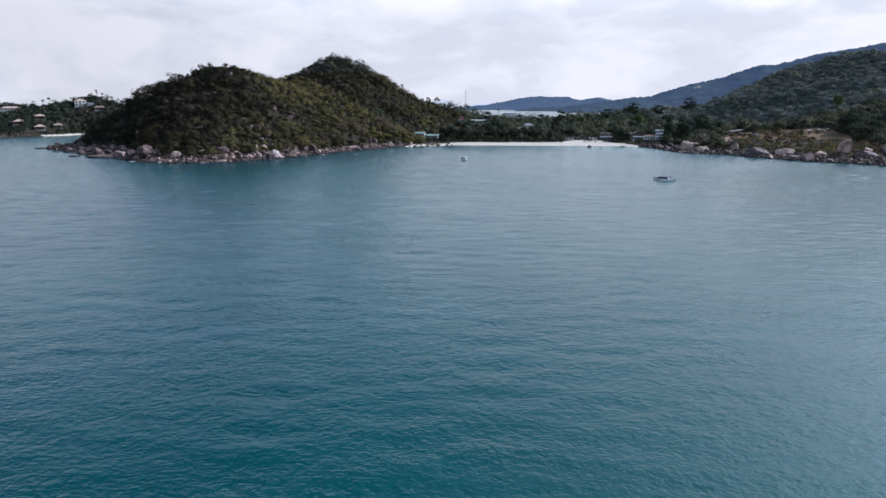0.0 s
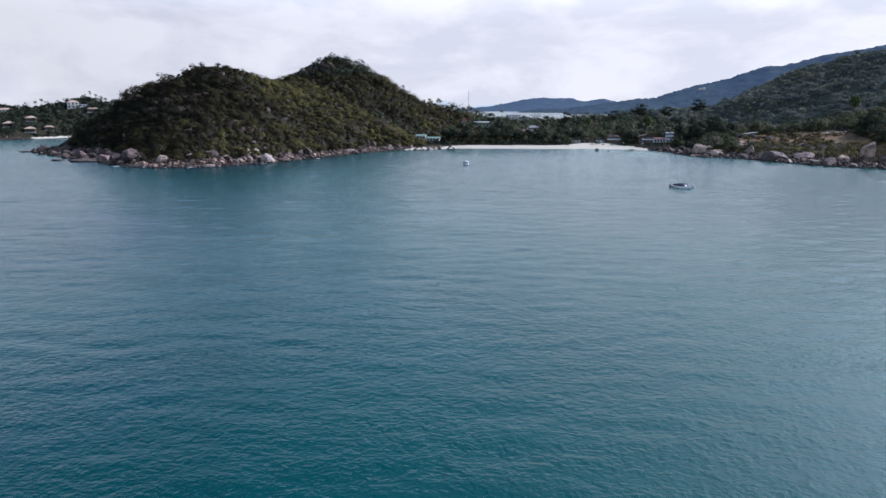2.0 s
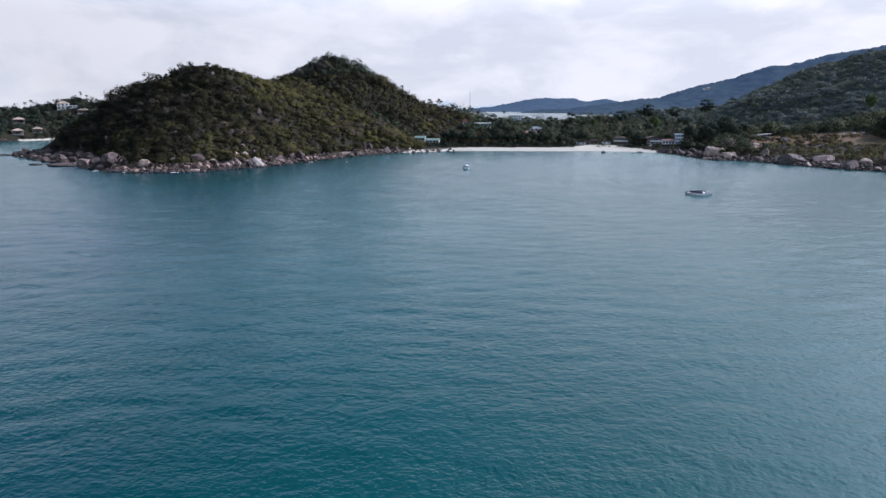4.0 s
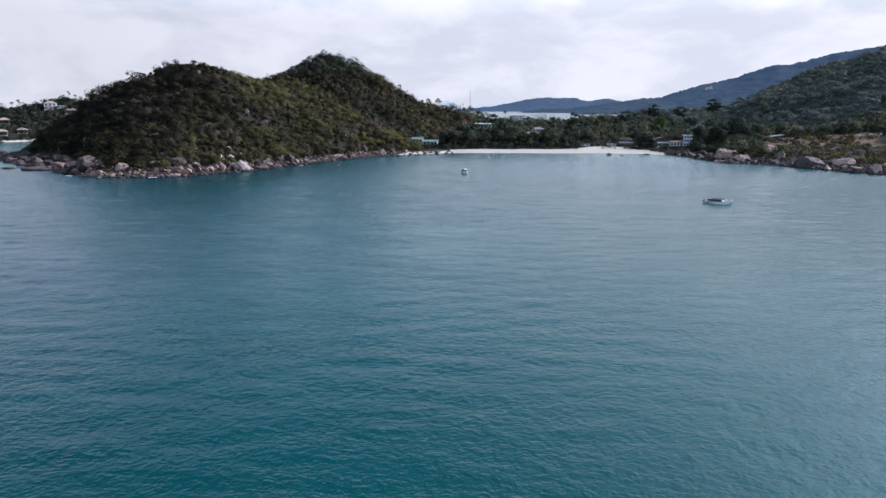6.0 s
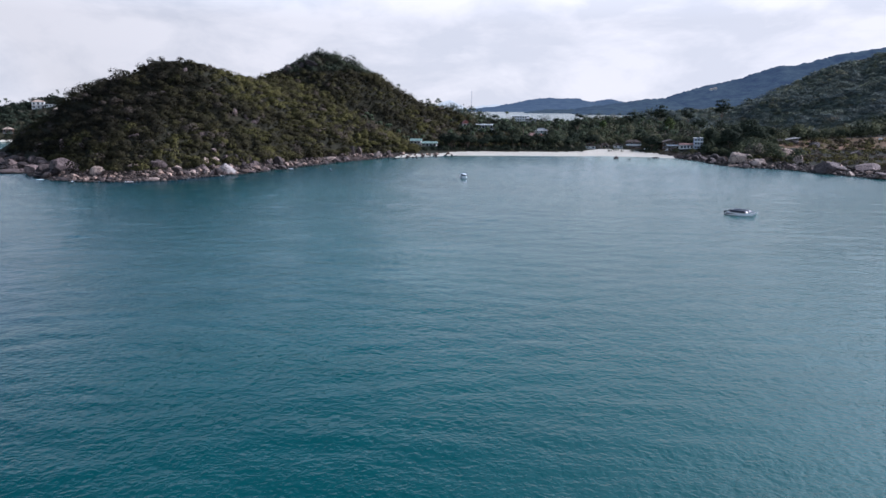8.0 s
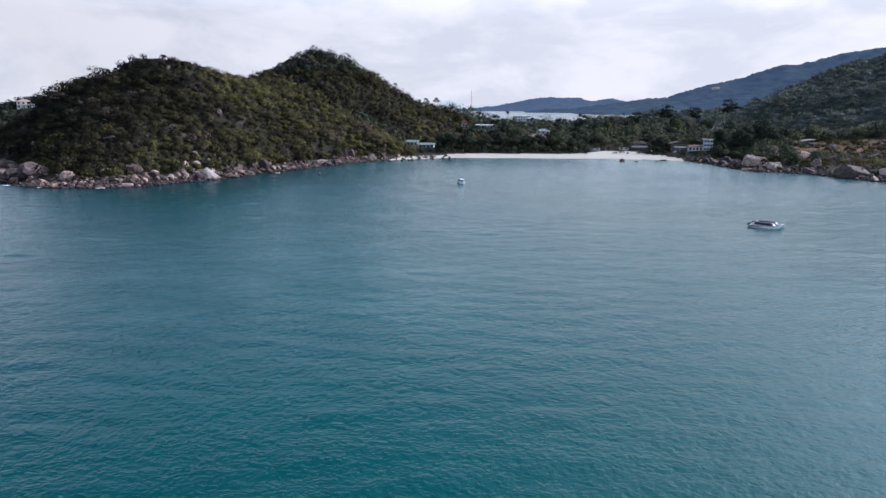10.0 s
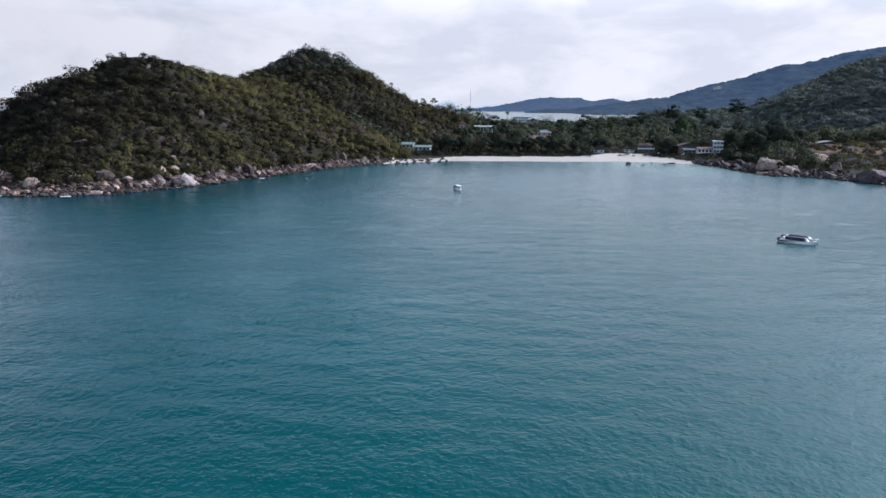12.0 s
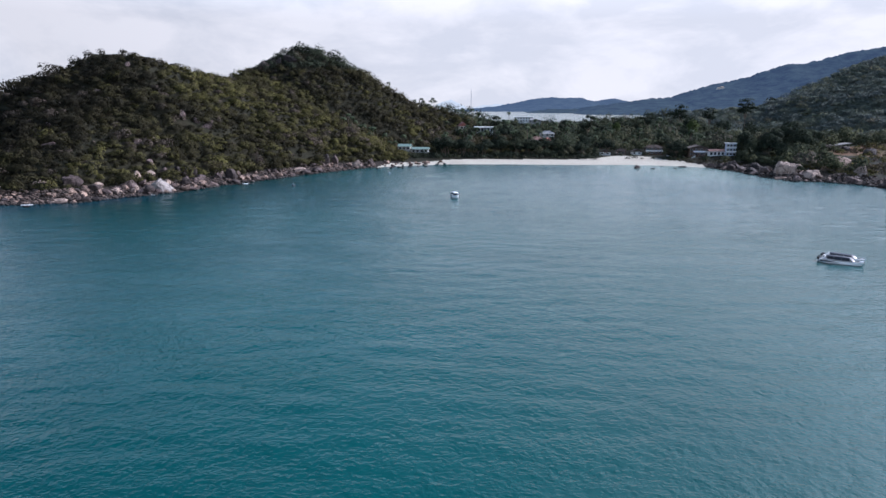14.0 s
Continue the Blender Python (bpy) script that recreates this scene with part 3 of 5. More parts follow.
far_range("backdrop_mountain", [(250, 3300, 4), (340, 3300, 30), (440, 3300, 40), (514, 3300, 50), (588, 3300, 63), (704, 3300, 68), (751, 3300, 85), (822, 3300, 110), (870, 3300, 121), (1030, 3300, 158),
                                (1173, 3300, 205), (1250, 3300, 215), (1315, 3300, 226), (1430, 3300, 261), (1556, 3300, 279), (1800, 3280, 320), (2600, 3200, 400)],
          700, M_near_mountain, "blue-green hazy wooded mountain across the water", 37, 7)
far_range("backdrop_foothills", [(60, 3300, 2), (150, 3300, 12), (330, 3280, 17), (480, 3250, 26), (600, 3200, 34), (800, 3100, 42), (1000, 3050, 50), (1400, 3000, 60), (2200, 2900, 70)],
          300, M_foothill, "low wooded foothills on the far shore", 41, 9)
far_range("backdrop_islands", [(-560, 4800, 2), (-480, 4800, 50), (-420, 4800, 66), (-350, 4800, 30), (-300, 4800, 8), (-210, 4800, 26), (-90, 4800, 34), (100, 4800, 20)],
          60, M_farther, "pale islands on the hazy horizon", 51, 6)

# ---- plants ----
def crown_form(seed, count, lumps=4, level=0.7):
    """Places and frames of the leaf sprays of one crown of radius one."""
    r = np.random.default_rng(seed)
    mid = r.normal(0, 0.34, (lumps, 3)) * (1, 1, 0.6)
    size = r.uniform(0.5, 0.8, lumps)
    own = r.integers(0, lumps, count)
    way = r.normal(0, 1, (count, 3))
    way[:, 2] = np.abs(way[:, 2]) * 0.95 - 0.2
    way /= np.linalg.norm(way, axis=1)[:, None]
    place = mid[own] + way * size[own][:, None] * r.uniform(0.82, 1.12, count)[:, None]
    nrm = way + r.normal(0, 0.22, (count, 3))
    nrm /= np.linalg.norm(nrm, axis=1)[:, None]
    soft = way * 0.45 + place + (0, 0, level) + r.normal(0, 0.12, (count, 3))
    soft /= np.linalg.norm(soft, axis=1)[:, None]
    a = np.cross(nrm, r.normal(0, 1, (count, 3)))
    a /= np.linalg.norm(a, axis=1)[:, None] + 1e-9
    b = np.cross(nrm, a)
    return place, a * r.uniform(0.6, 1.3, count)[:, None], b * r.uniform(0.45, 1.0, count)[:, None], nrm * 0.22, soft


def leaf_cloud(spots, count, leaf, seed, forms=9, level=0.7):
    """Leaf sprays for plants at rows of x, y, z, radius, height ratio, tint."""
    r = np.random.default_rng(seed)
    shapes = [crown_form(seed * 50 + k, count, level=level) for k in range(forms)]
    n = len(spots)
    which, turn = r.integers(0, forms, n), r.uniform(0, 6.283, n)
    V, T = np.empty((n, count, 4, 3), np.float32), np.empty((n, count), np.float32)
    N = np.empty((n, count, 3), np.float32)
    c, s = np.cos(turn), np.sin(turn)

    def spin(v, k):
        x = v[None, :, 0] * c[k, None] - v[None, :, 1] * s[k, None]
        y = v[None, :, 0] * s[k, None] + v[None, :, 1] * c[k, None]
        return np.stack([x, y, np.broadcast_to(v[None, :, 2], x.shape)], -1)
    for f, (place, a, b, o, soft) in enumerate(shapes):
        k = np.nonzero(which == f)[0]
        if not len(k):
            continue
        rad = spots[k, 3][:, None, None]
        tall = np.stack([np.ones(len(k)), np.ones(len(k)), spots[k, 4]], 1)[:, None, :]
        p = spots[k, None, :3] + spin(place, k) * rad * tall
        size = (leaf * (spots[k, 3] / 2.5) ** 0.6)[:, None, None]
        sa, sb, so = spin(a, k) * size, spin(b, k) * size, spin(o, k) * size
        for q, (u, v, w) in enumerate(((-1, -0.35, -0.5), (0.25, -1, 0.6), (1, 0.35, -0.5), (-0.25, 1, 0.6))):
            V[k, :, q] = p + u * sa + v * sb + w * so
        N[k] = spin(soft, k)
        T[k] = np.clip(spots[k, 5][:, None] + r.normal(0, 0.035, (len(k), count)), 0, 1)
    return V.reshape(-1, 3), T.ravel(), N.reshape(-1, 3)


def woods(name, spots, count, leaf, mat, seed, label, kind="stuff", level=0.7):
    V, T, N = leaf_cloud(in_sight(spots), count, leaf, seed, level=level)
    ob = mesh_object(name, V, np.arange(len(V)).reshape(-1, 4), [mat], tint=T, puff=N)
    return tagged(ob, label, "woodland", kind=kind)


def in_sight(spots, reach=4.0):
    """Leaves out plants that lie behind a crest as seen from the open bay."""
    shown = np.zeros(len(spots), bool)
    for bx, by in ((0, 0), (0, 160)):
        hidden = np.zeros(len(spots), bool)
        for f in np.linspace(0.35, 0.985, 60):
            px, py = bx + (spots[:, 0] - bx) * f, by + (spots[:, 1] - by) * f
            ground = Z[np.clip(np.searchsorted(gy, py), 0, len(gy) - 1), np.clip(np.searchsorted(gx, px), 0, len(gx) - 1)]
            hidden |= ground - reach * 0.2 > 37 + (spots[:, 2] + spots[:, 3] * spots[:, 4] + 2.0 - 37) * f
        shown |= ~hidden
    return spots[shown]


CLEARINGS = []          # circles kept free of trees: x, y, radius


def scatter(x0, x1, y0, y1, step, radius, ratio, seed, keep=None, tint=(0.0, 0.75), low=1.2, lift=0.55, free=True, jitter=0.14):
    """Plants over a stretch of the plan, jittered, off the shore, the field and the clearings."""
    r = np.random.default_rng(seed)
    gx, gy = np.meshgrid(np.arange(x0, x1, step), np.arange(y0, y1, step * 0.87))
    gx = gx + (np.arange(gx.shape[0]) % 2)[:, None] * step * 0.5
    x, y = (gx + r.uniform(-0.42, 0.42, gx.shape) * step).ravel(), (gy + r.uniform(-0.42, 0.42, gx.shape) * step).ravel()
    z, dc = land(x, y)
    ok = (z > low) & ~in_field(x, y) & (dc > 5) & (r.uniform(0, 1, x.shape) > 0.10)
    for a, b, c in (CLEARINGS if free else []):
        ok &= np.hypot(x - a, y - b) > c
    if keep is not None:
        ok &= keep(x, y, z, dc)
    x, y, z = x[ok], y[ok], z[ok]
    rad = (radius[0] + (radius[1] - radius[0]) * r.uniform(0, 1, len(x)) ** 2.2) * (0.75 + 0.5 * value_noise(x, y, 26, seed))
    rat = r.uniform(*ratio, len(x))
    shade = tint[0] + (tint[1] - tint[0]) * np.clip(0.5 * value_noise(x, y, 38, seed + 1) + 0.5 * value_noise(x, y, 12, seed + 3) + r.normal(0, jitter, len(x)), 0, 1)
    rare = r.uniform(0, 1, len(x))
    shade = np.where(rare > 0.94, r.uniform(0.85, 1.0, len(x)), shade)
    return np.stack([x, y, z + rad * rat * lift, rad, rat, shade], 1)

# ---- boulders ----
def boulder_mesh(name, seed, level=3, cuts=11, mat=None, cut=0.64):
    """A weathered granite block: a ball cut by planes, its edges rounded and its faces uneven."""
    r = np.random.default_rng(seed)
    bm = bmesh.new()
    bmesh.ops.create_icosphere(bm, subdivisions=level, radius=1.0)
    planes = []
    for _ in range(cuts):
        n = Vector(r.normal(0, 1, 3)).normalized()
        planes.append((n, r.uniform(cut - 0.16, cut + 0.14)))
    for v in bm.verts:
        for n, d in planes:
            over = v.co.dot(n) - d
            if over > 0:
                v.co -= n * over * 0.96
        q = v.co * 1.7 + Vector((seed * 3.1, 0, 0))
        v.co *= 1 + 0.10 * noise.noise(q) + 0.045 * noise.noise(q * 3.3)
    me = bpy.data.meshes.new(name)
    bm.to_mesh(me)
    bm.free()
    me.shade_smooth()
    me.set_sharp_from_angle(angle=radians(26))
    me.materials.append(mat or M_granite)
    return me


BOULDERS = [boulder_mesh("boulder", 11 + k, level=2, cut=0.56) for k in range(9)]
DARK_BOULDERS = [boulder_mesh("boulder", 41 + k, mat=M_darkrock, cuts=9, cut=0.66, level=2) for k in range(5)]


def boulder(x, y, z, sx, sy, sz, turn, mesh, label, group="shore boulders", tilt=(0, 0)):
    ob = new("boulder", mesh)
    ob.matrix_world = pose(x, y, z, tilt[0], tilt[1], turn) @ Matrix.Diagonal((sx, sy, sz, 1))
    return tagged(ob, label, "boulder", group)


ROUND = boulder_mesh("boulder", 77, level=4, cuts=3, cut=0.92, mat=M_tan)
SLAB = boulder_mesh("boulder", 83, level=4, cuts=8, cut=0.66, mat=M_paleslab)
FINS = [boulder_mesh("boulder", 131 + k, mat=M_darkrock, cuts=16, cut=0.56) for k in range(4)]
DOME = boulder_mesh("boulder", 85, level=4, cuts=8, cut=0.72, mat=M_mauve)
CLEFT = boulder_mesh("boulder", 93, level=4, cuts=12, cut=0.62, mat=M_tan)

# the ones that stand out along the headland
boulder(-201.5, 401, 3.2, 3.5, 3.2, 3.2, 20, ROUND, "rounded tan granite boulder among smaller stones on the shore")
boulder(-147.5, 431.0, 2.3, 7.6, 4.6, 2.6, -28, SLAB, "large pale grey granite slab sloping down to the water", tilt=(0, 27))
boulder(-360, 495, 0.1, 6, 3, 1.3, -10, DARK_BOULDERS[3], "low dark rock awash at the tip of the headland")
boulder(-286, 427, 0.0, 4.5, 2.6, 1.1, 5, DARK_BOULDERS[4], "low dark rock islet just off the shore")
boulder(-278, 429, 0.0, 3.0, 1.6, 0.6, 5, DARK_BOULDERS[2], "low dark rock islet just off the shore")
boulder(-190, 405, 2.2, 3.4, 2.0, 1.9, 35, BOULDERS[6], "pinkish leaning boulder in the rock belt", tilt=(0, -25))

HUMPS = [boulder_mesh("boulder", 161 + k, level=3, cuts=12, cut=0.58, mat=M_mauve) for k in range(4)]
PALE_HUMPS = [boulder_mesh("boulder", 171 + k, level=3, cuts=11, cut=0.60, mat=M_tan) for k in range(3)]
DARK_HUMPS = [boulder_mesh("boulder", 181 + k, level=3, cuts=10, cut=0.64, mat=M_darkrock) for k in range(3)]


def shore_rock(x, y, z, wide, high, mesh, label, turn=0, tilt=(0, 0), group="shore boulders"):
    """A rock by the foot of its seaward face, its width and its height."""
    return boulder(x, y + wide * 0.22, z + high * 0.30, wide * 0.64, wide * 0.50, high * 0.84, turn, mesh, label, group, tilt)


shore_rock(-176.2, 412.7, 4.1, 7.3, 5.5, HUMPS[3], "big rounded grey-brown boulder below the scrub", 15)
shore_rock(-201.0, 410.6, 4.7, 6.0, 2.7, HUMPS[0], "grey wedge-shaped boulder below the scrub", 200, (0, 14))
shore_rock(-188.6, 410.6, 5.0, 5.0, 2.7, PALE_HUMPS[0], "pale grey boulder below the scrub", 40)
shore_rock(-196.9, 406.0, 2.4, 8.0, 2.4, HUMPS[1], "broad pinkish slab in the rock belt", 5, (0, -6))
shore_rock(-171.5, 394.5, -0.3, 10.5, 1.7, PALE_HUMPS[1], "flat pale rock at the water's edge", 3)
shore_rock(-160.0, 423.8, 2.0, 7.1, 4.2, HUMPS[2], "rounded tan boulder piled in the rock belt", 30)
shore_rock(-164.6, 437.8, 4.9, 5.5, 3.5, PALE_HUMPS[2], "pale rounded boulder at the top of the rock belt", 70)
shore_rock(-161.1, 417.2, 1.4, 5.8, 2.6, PALE_HUMPS[0], "low pale boulder near the water", 120)
shore_rock(-170.8, 421.2, 3.3, 4.7, 1.5, PALE_HUMPS[1], "pale leaning shard of granite", 10, (0, 24))
shore_rock(-161.3, 444.6, 5.2, 4.6, 3.6, PALE_HUMPS[0], "pale rounded boulder above the sloping slab", 55)
shore_rock(-163.9, 451.4, 8.6, 4.0, 4.6, HUMPS[3], "grey pointed rock standing above the rock belt", 80, (0, -12))
shore_rock(-158.0, 451.0, 5.6, 4.1, 3.6, HUMPS[0], "grey rounded boulder below the scrub", 140)
shore_rock(-154.4, 455.4, 5.2, 4.7, 3.9, DARK_HUMPS[1], "dark upright boulder in a cluster", 20)
shore_rock(-151.1, 456.7, 3.7, 3.4, 4.4, HUMPS[1], "grey upright boulder in a cluster", 75, (6, 8))
shore_rock(-148.0, 459.7, 3.4, 4.4, 4.4, DARK_HUMPS[2], "dark upright boulder in a cluster", 110)
shore_rock(-144.3, 452.7, 2.2, 9.1, 2.4, HUMPS[2], "long tan granite slab in the rock belt", -25, (0, 5))
shore_rock(-139.8, 438.2, 0.0, 7.4, 1.9, HUMPS[3], "flat tan rock at the water's edge", -20)
shore_rock(-137.9, 467.5, 2.4, 3.8, 3.4, PALE_HUMPS[2], "pale tan boulder in the rock belt", 35)
shore_rock(-134.7, 468.0, 1.9, 7.6, 4.6, FINS[1], "big dark boulder at the foot of the scrub", 100)
shore_rock(-136.7, 490.3, 3.4, 7.2, 3.6, HUMPS[0], "tan granite boulder at the foot of the scrub", 60)
shore_rock(-115.3, 511.1, 1.0, 14.0, 2.2, PALE_HUMPS[1], "long pale granite ledge above the water", -32)
shore_rock(-90.1, 546.2, 0.3, 5.3, 6.4, PALE_HUMPS[0], "tall rounded tan boulder at the end of the beach", 15)
shore_rock(-84.7, 557.7, 0.8, 6.4, 4.8, FINS[3], "dark craggy outcrop at the end of the beach", 40)
shore_rock(-107.1, 537.9, 2.9, 7.8, 8.0, FINS[0], "dark upright rock outcrop above the shore", 10)
shore_rock(-102.5, 543.0, 3.0, 4.7, 6.4, FINS[2], "dark upright rock outcrop above the shore", 65)
# the smooth ledges of the headland's tip
shore_rock(-224.0, 407.0, 1.0, 18.0, 8.0, boulder_mesh("boulder", 191, level=4, cuts=12, cut=0.58, mat=M_mauve), "great mauve-pink rock face sloping to the water", 20, (0, 12))
TIP = [boulder_mesh("boulder", 211 + k, cuts=16, cut=0.50, mat=(M_mauve, M_darkrock)[k % 2]) for k in range(6)]
rng = np.random.default_rng(29)
for k in range(34):
    f = max(0.0, (k + rng.uniform(-0.4, 0.4)) / 33)
    inland = (1.0, 6.5, 12.0)[k % 3] + rng.uniform(-1.5, 1.5)
    bx, by = -228 - 122 * f, 402 + 90 * f ** 1.1
    wide = rng.uniform(7.0, 12.5) * (1 - 0.35 * f)
    high = wide * rng.uniform(0.42, 0.66) * (1 - 0.3 * f)
    bx, by = bx + inland * 0.55, by + inland * 0.83
    shore_rock(bx, by, max(land_z(bx, by), 0) - 0.25 * high, wide, high, TIP[k % 6], "jagged mauve-grey granite ledge at the headland's tip" if k % 2 == 0 else "dark jagged granite block at the headland's tip", rng.uniform(0, 360), (rng.uniform(-12, 12), rng.uniform(-12, 12)))
shore_rock(-265.2, 420.4, -0.3, 14.0, 1.9, DARK_HUMPS[0], "low dark rock shelf washed by the sea", 4)
shore_rock(-216.7, 394.5, -0.3, 16.0, 1.8, DARK_HUMPS[1], "low pale-topped rock shelf washed by the sea", -4)

# the ones on the east shore
shore_rock(152.3, 515.0, 0.6, 11.0, 4.3, PALE_HUMPS[1], "rounded pale granite boulder", 20)
shore_rock(173.2, 512.6, 3.2, 8.6, 4.8, PALE_HUMPS[2], "pale pinkish granite dome below the clearing", 60)
shore_rock(194.6, 475.7, 2.6, 15.0, 4.2, HUMPS[1], "broad grey granite slab on the east shore", -20)
shore_rock(200.5, 451.2, 0.4, 10.1, 5.4, HUMPS[2], "rounded grey granite boulder on the east shore", 45)
shore_rock(211.0, 457.8, 2.9, 7.5, 4.4, PALE_HUMPS[0], "pale rounded boulder on the east shore", 100)
shore_rock(194.4, 457.8, 0.3, 8.2, 3.6, HUMPS[3], "low pinkish boulder at the waterline", 15)
shore_rock(183.9, 469.7, 0.0, 5.7, 2.4, PALE_HUMPS[1], "small pale boulder at the waterline", 80)
shore_rock(166.8, 504.4, 0.6, 10.0, 2.8, HUMPS[0], "flat pinkish ledge at the waterline", -15)
boulder(179, 486, 1.0, 9.0, 7.5, 5.6, -25, DOME, "broad domed grey granite boulder on the east shore")
boulder(148, 531, 2.2, 10.0, 8.0, 8.6, 10, CLEFT, "tall cleft granite boulder split by upright cracks")
boulder(141, 519, 0.3, 8.0, 3.5, 2.0, 4, BOULDERS[7], "flat granite ledge at the water's edge")
boulder(169, 509, 1.0, 6.5, 4.2, 3.0, -10, BOULDERS[3], "grey granite boulder in the rock belt")
boulder(176, 543, 4.0, 11.0, 7.0, 6.4, 30, boulder_mesh("boulder", 121, level=4, cuts=8, cut=0.7), "pinkish granite outcrop below the dry clearing")
boulder(158, 560, 4.2, 9.0, 5.0, 4.2, 10, DARK_BOULDERS[0], "dark mossy granite outcrop under the trees")
boulder(224, 458, 5.0, 5.6, 5.6, 11.0, 20, boulder_mesh("boulder", 125, cuts=12, cut=0.62), "tall leaning granite pillar on the east shore", tilt=(0, 16))
boulder(233, 447, 2.6, 9.0, 6.0, 4.6, -20, DOME, "broad granite slab below the pillar")
boulder(237, 455, 7.0, 4.0, 3.4, 2.6, 5, BOULDERS[8], "loose grey boulder lying on the slab")
boulder(247, 452, 4.6, 5.6, 5.0, 7.5, 50, DARK_BOULDERS[1], "dark upright granite block")
boulder(258, 440, 3.2, 9.0, 7.0, 7.0, 15, DARK_BOULDERS[2], "dark granite outcrop on the east shore")

boulder(195, 603, land_z(195, 603) + 1.0, 6.0, 4.0, 3.4, 20, DARK_BOULDERS[1], "dark mossy rock mound beside the concrete shelter")
boulder(205, 601, land_z(205, 601) + 0.6, 5.0, 3.0, 2.6, -15, DARK_BOULDERS[3], "dark mossy rock mound beside the concrete shelter")

# rocks in the shallows off the beach
boulder(74.5, 570, 0.5, 2.9, 2.2, 2.0, 30, DARK_BOULDERS[3], "dark weed-covered rock standing in the shallows", "rocks in the shallows")
for x, y, s in ((83.8, 570, 2.6), (92, 586, 1.4), (97.3, 572, 1.6), (103.9, 576, 1.4), (66, 592, 0.9), (33, 590, 0.6), (25, 588, 0.5), (14, 588, 0.5), (104, 583, 3.0)):
    boulder(x, y, 0.0, s, s * 0.6, s * 0.32, x * 7, DARK_BOULDERS[int(x) % 5], "low dark rock awash in the shallows", "rocks in the shallows")
for x, y, s in ((-78, 547, 1.6), (-71, 553, 1.9), (-67, 556, 1.3), (-61, 561, 1.5), (-56, 562, 1.1), (-64, 553, 1.0), (-52, 566, 1.2), ):
    boulder(x, y, 0.1, s, s * 0.8, s * 0.6, x * 11, DARK_BOULDERS[int(-x) % 5], "low rock lying off the shore", "rocks in the shallows")

for x, y, s in ((-122.5, 465.5, 2.2), (-126, 461, 1.4), (-176.5, 386.5, 1.9), (-190, 383, 1.7), (-206, 386, 1.6), (-152, 404, 1.5), (-135, 446, 1.5)):
    boulder(x, y, 0.05, s, s * 0.55, s * 0.34, x * 3, BOULDERS[int(-x) % 5], "pale flat rock awash just off the shore", "rocks in the shallows")
# dark granite used here for boulders lying in shade
for x, y, s in ((130, 556, 3.4), (127, 566, 3.0), (133, 548, 3.6), (124, 575, 2.8), (137, 541, 3.2), (131, 568, 3.2), (137, 556, 3.8), (121, 583, 2.4)):
    boulder(x, y, max(land_z(x, y), 0) + 0.8, s, s * 0.85, s * 0.8, x * 31, DARK_BOULDERS[int(x) % 5], "granite boulder below the guest house, darkened for shade")

# the rock belt: blocks strewn along both shores
rng = np.random.default_rng(17)


def along_shore(first, last, count, inland):
    """Random places beside the shoreline between two of its corners."""
    pts = np.array(COAST[first:last + 1], float)
    seg = np.hypot(*(pts[1:] - pts[:-1]).T)
    at = np.sort(rng.uniform(0, seg.sum(), count))
    cum = np.r_[0, np.cumsum(seg)]
    k = np.clip(np.searchsorted(cum, at) - 1, 0, len(seg) - 1)
    f = ((at - cum[k]) / seg[k])[:, None]
    way = (pts[k + 1] - pts[k]) / seg[k][:, None]
    inn = np.stack([-way[:, 1], way[:, 0]], 1)
    return pts[k] * (1 - f) + pts[k + 1] * f + inn * (inland[0] + (inland[1] - inland[0]) * rng.uniform(0, 1, count)[:, None] ** 1.2)


SMALL_BLOCKS = []       # blocks too small to pick apart singly


def strew(first, last, count, inland, sizes, meshes, labels, single=1.75):
    for x, y in along_shore(first, last, count, inland):
        s = sizes[0] * (sizes[1] / sizes[0]) ** (rng.uniform(0, 1) ** 1.25)
        z = max(land_z(x, y), -0.2)
        flat = rng.uniform(0.5, 0.85)
        m = pose(x, y, z + s * flat * 0.45, rng.uniform(-18, 18), rng.uniform(-18, 18), rng.uniform(0, 360)) @ Matrix.Diagonal((s, s * rng.uniform(0.65, 1.0), s * flat, 1))
        mesh = meshes[rng.integers(len(meshes))]
        if s < single:
            SMALL_BLOCKS.append((m, mesh))
            continue
        ob = new("boulder", mesh)
        ob.matrix_world = m
        tagged(ob, labels[0] if s < 2.4 else labels[1], "boulder", "shore boulders")


strew(14, 17, 90, (-1.0, 13), (0.7, 2.3), BOULDERS + HUMPS + DARK_BOULDERS[:3], ("small brown granite block in the rock belt", "brown granite boulder in the rock belt"))
strew(17, 19, 84, (-1.0, 14), (0.8, 3.3), BOULDERS + HUMPS + DARK_HUMPS, ("small tan granite block in the rock belt", "tan granite boulder in the rock belt"))
strew(19, 23, 120, (-0.5, 11), (0.8, 3.2), BOULDERS + HUMPS + DARK_HUMPS, ("small pinkish granite block in the rock belt", "pinkish granite boulder in the rock belt"))
strew(17, 20, 22, (4, 13), (1.6, 2.8), HUMPS + PALE_HUMPS, ("rounded tan granite boulder piled in the rock belt", "tan granite boulder piled in the rock belt"))
strew(23, 25, 46, (-1, 9), (0.8, 2.4), BOULDERS, ("small tan granite block at the end of the beach", "tan granite boulder at the end of the beach"))
strew(10, 14, 62, (-1, 14), (1.4, 4.6), DARK_BOULDERS, ("small dark granite block on the ledge", "dark granite block on the ledge"))
strew(30, 40, 90, (-0.5, 13), (1.0, 3.6), BOULDERS[:5] + HUMPS + DARK_HUMPS[:2], ("small grey granite block on the east shore", "grey granite boulder on the east shore"))
strew(1, 3, 6, (-1, 12), (1.4, 3.2), DARK_BOULDERS, ("small dark block on the far shore", "dark boulder on the far shore"))


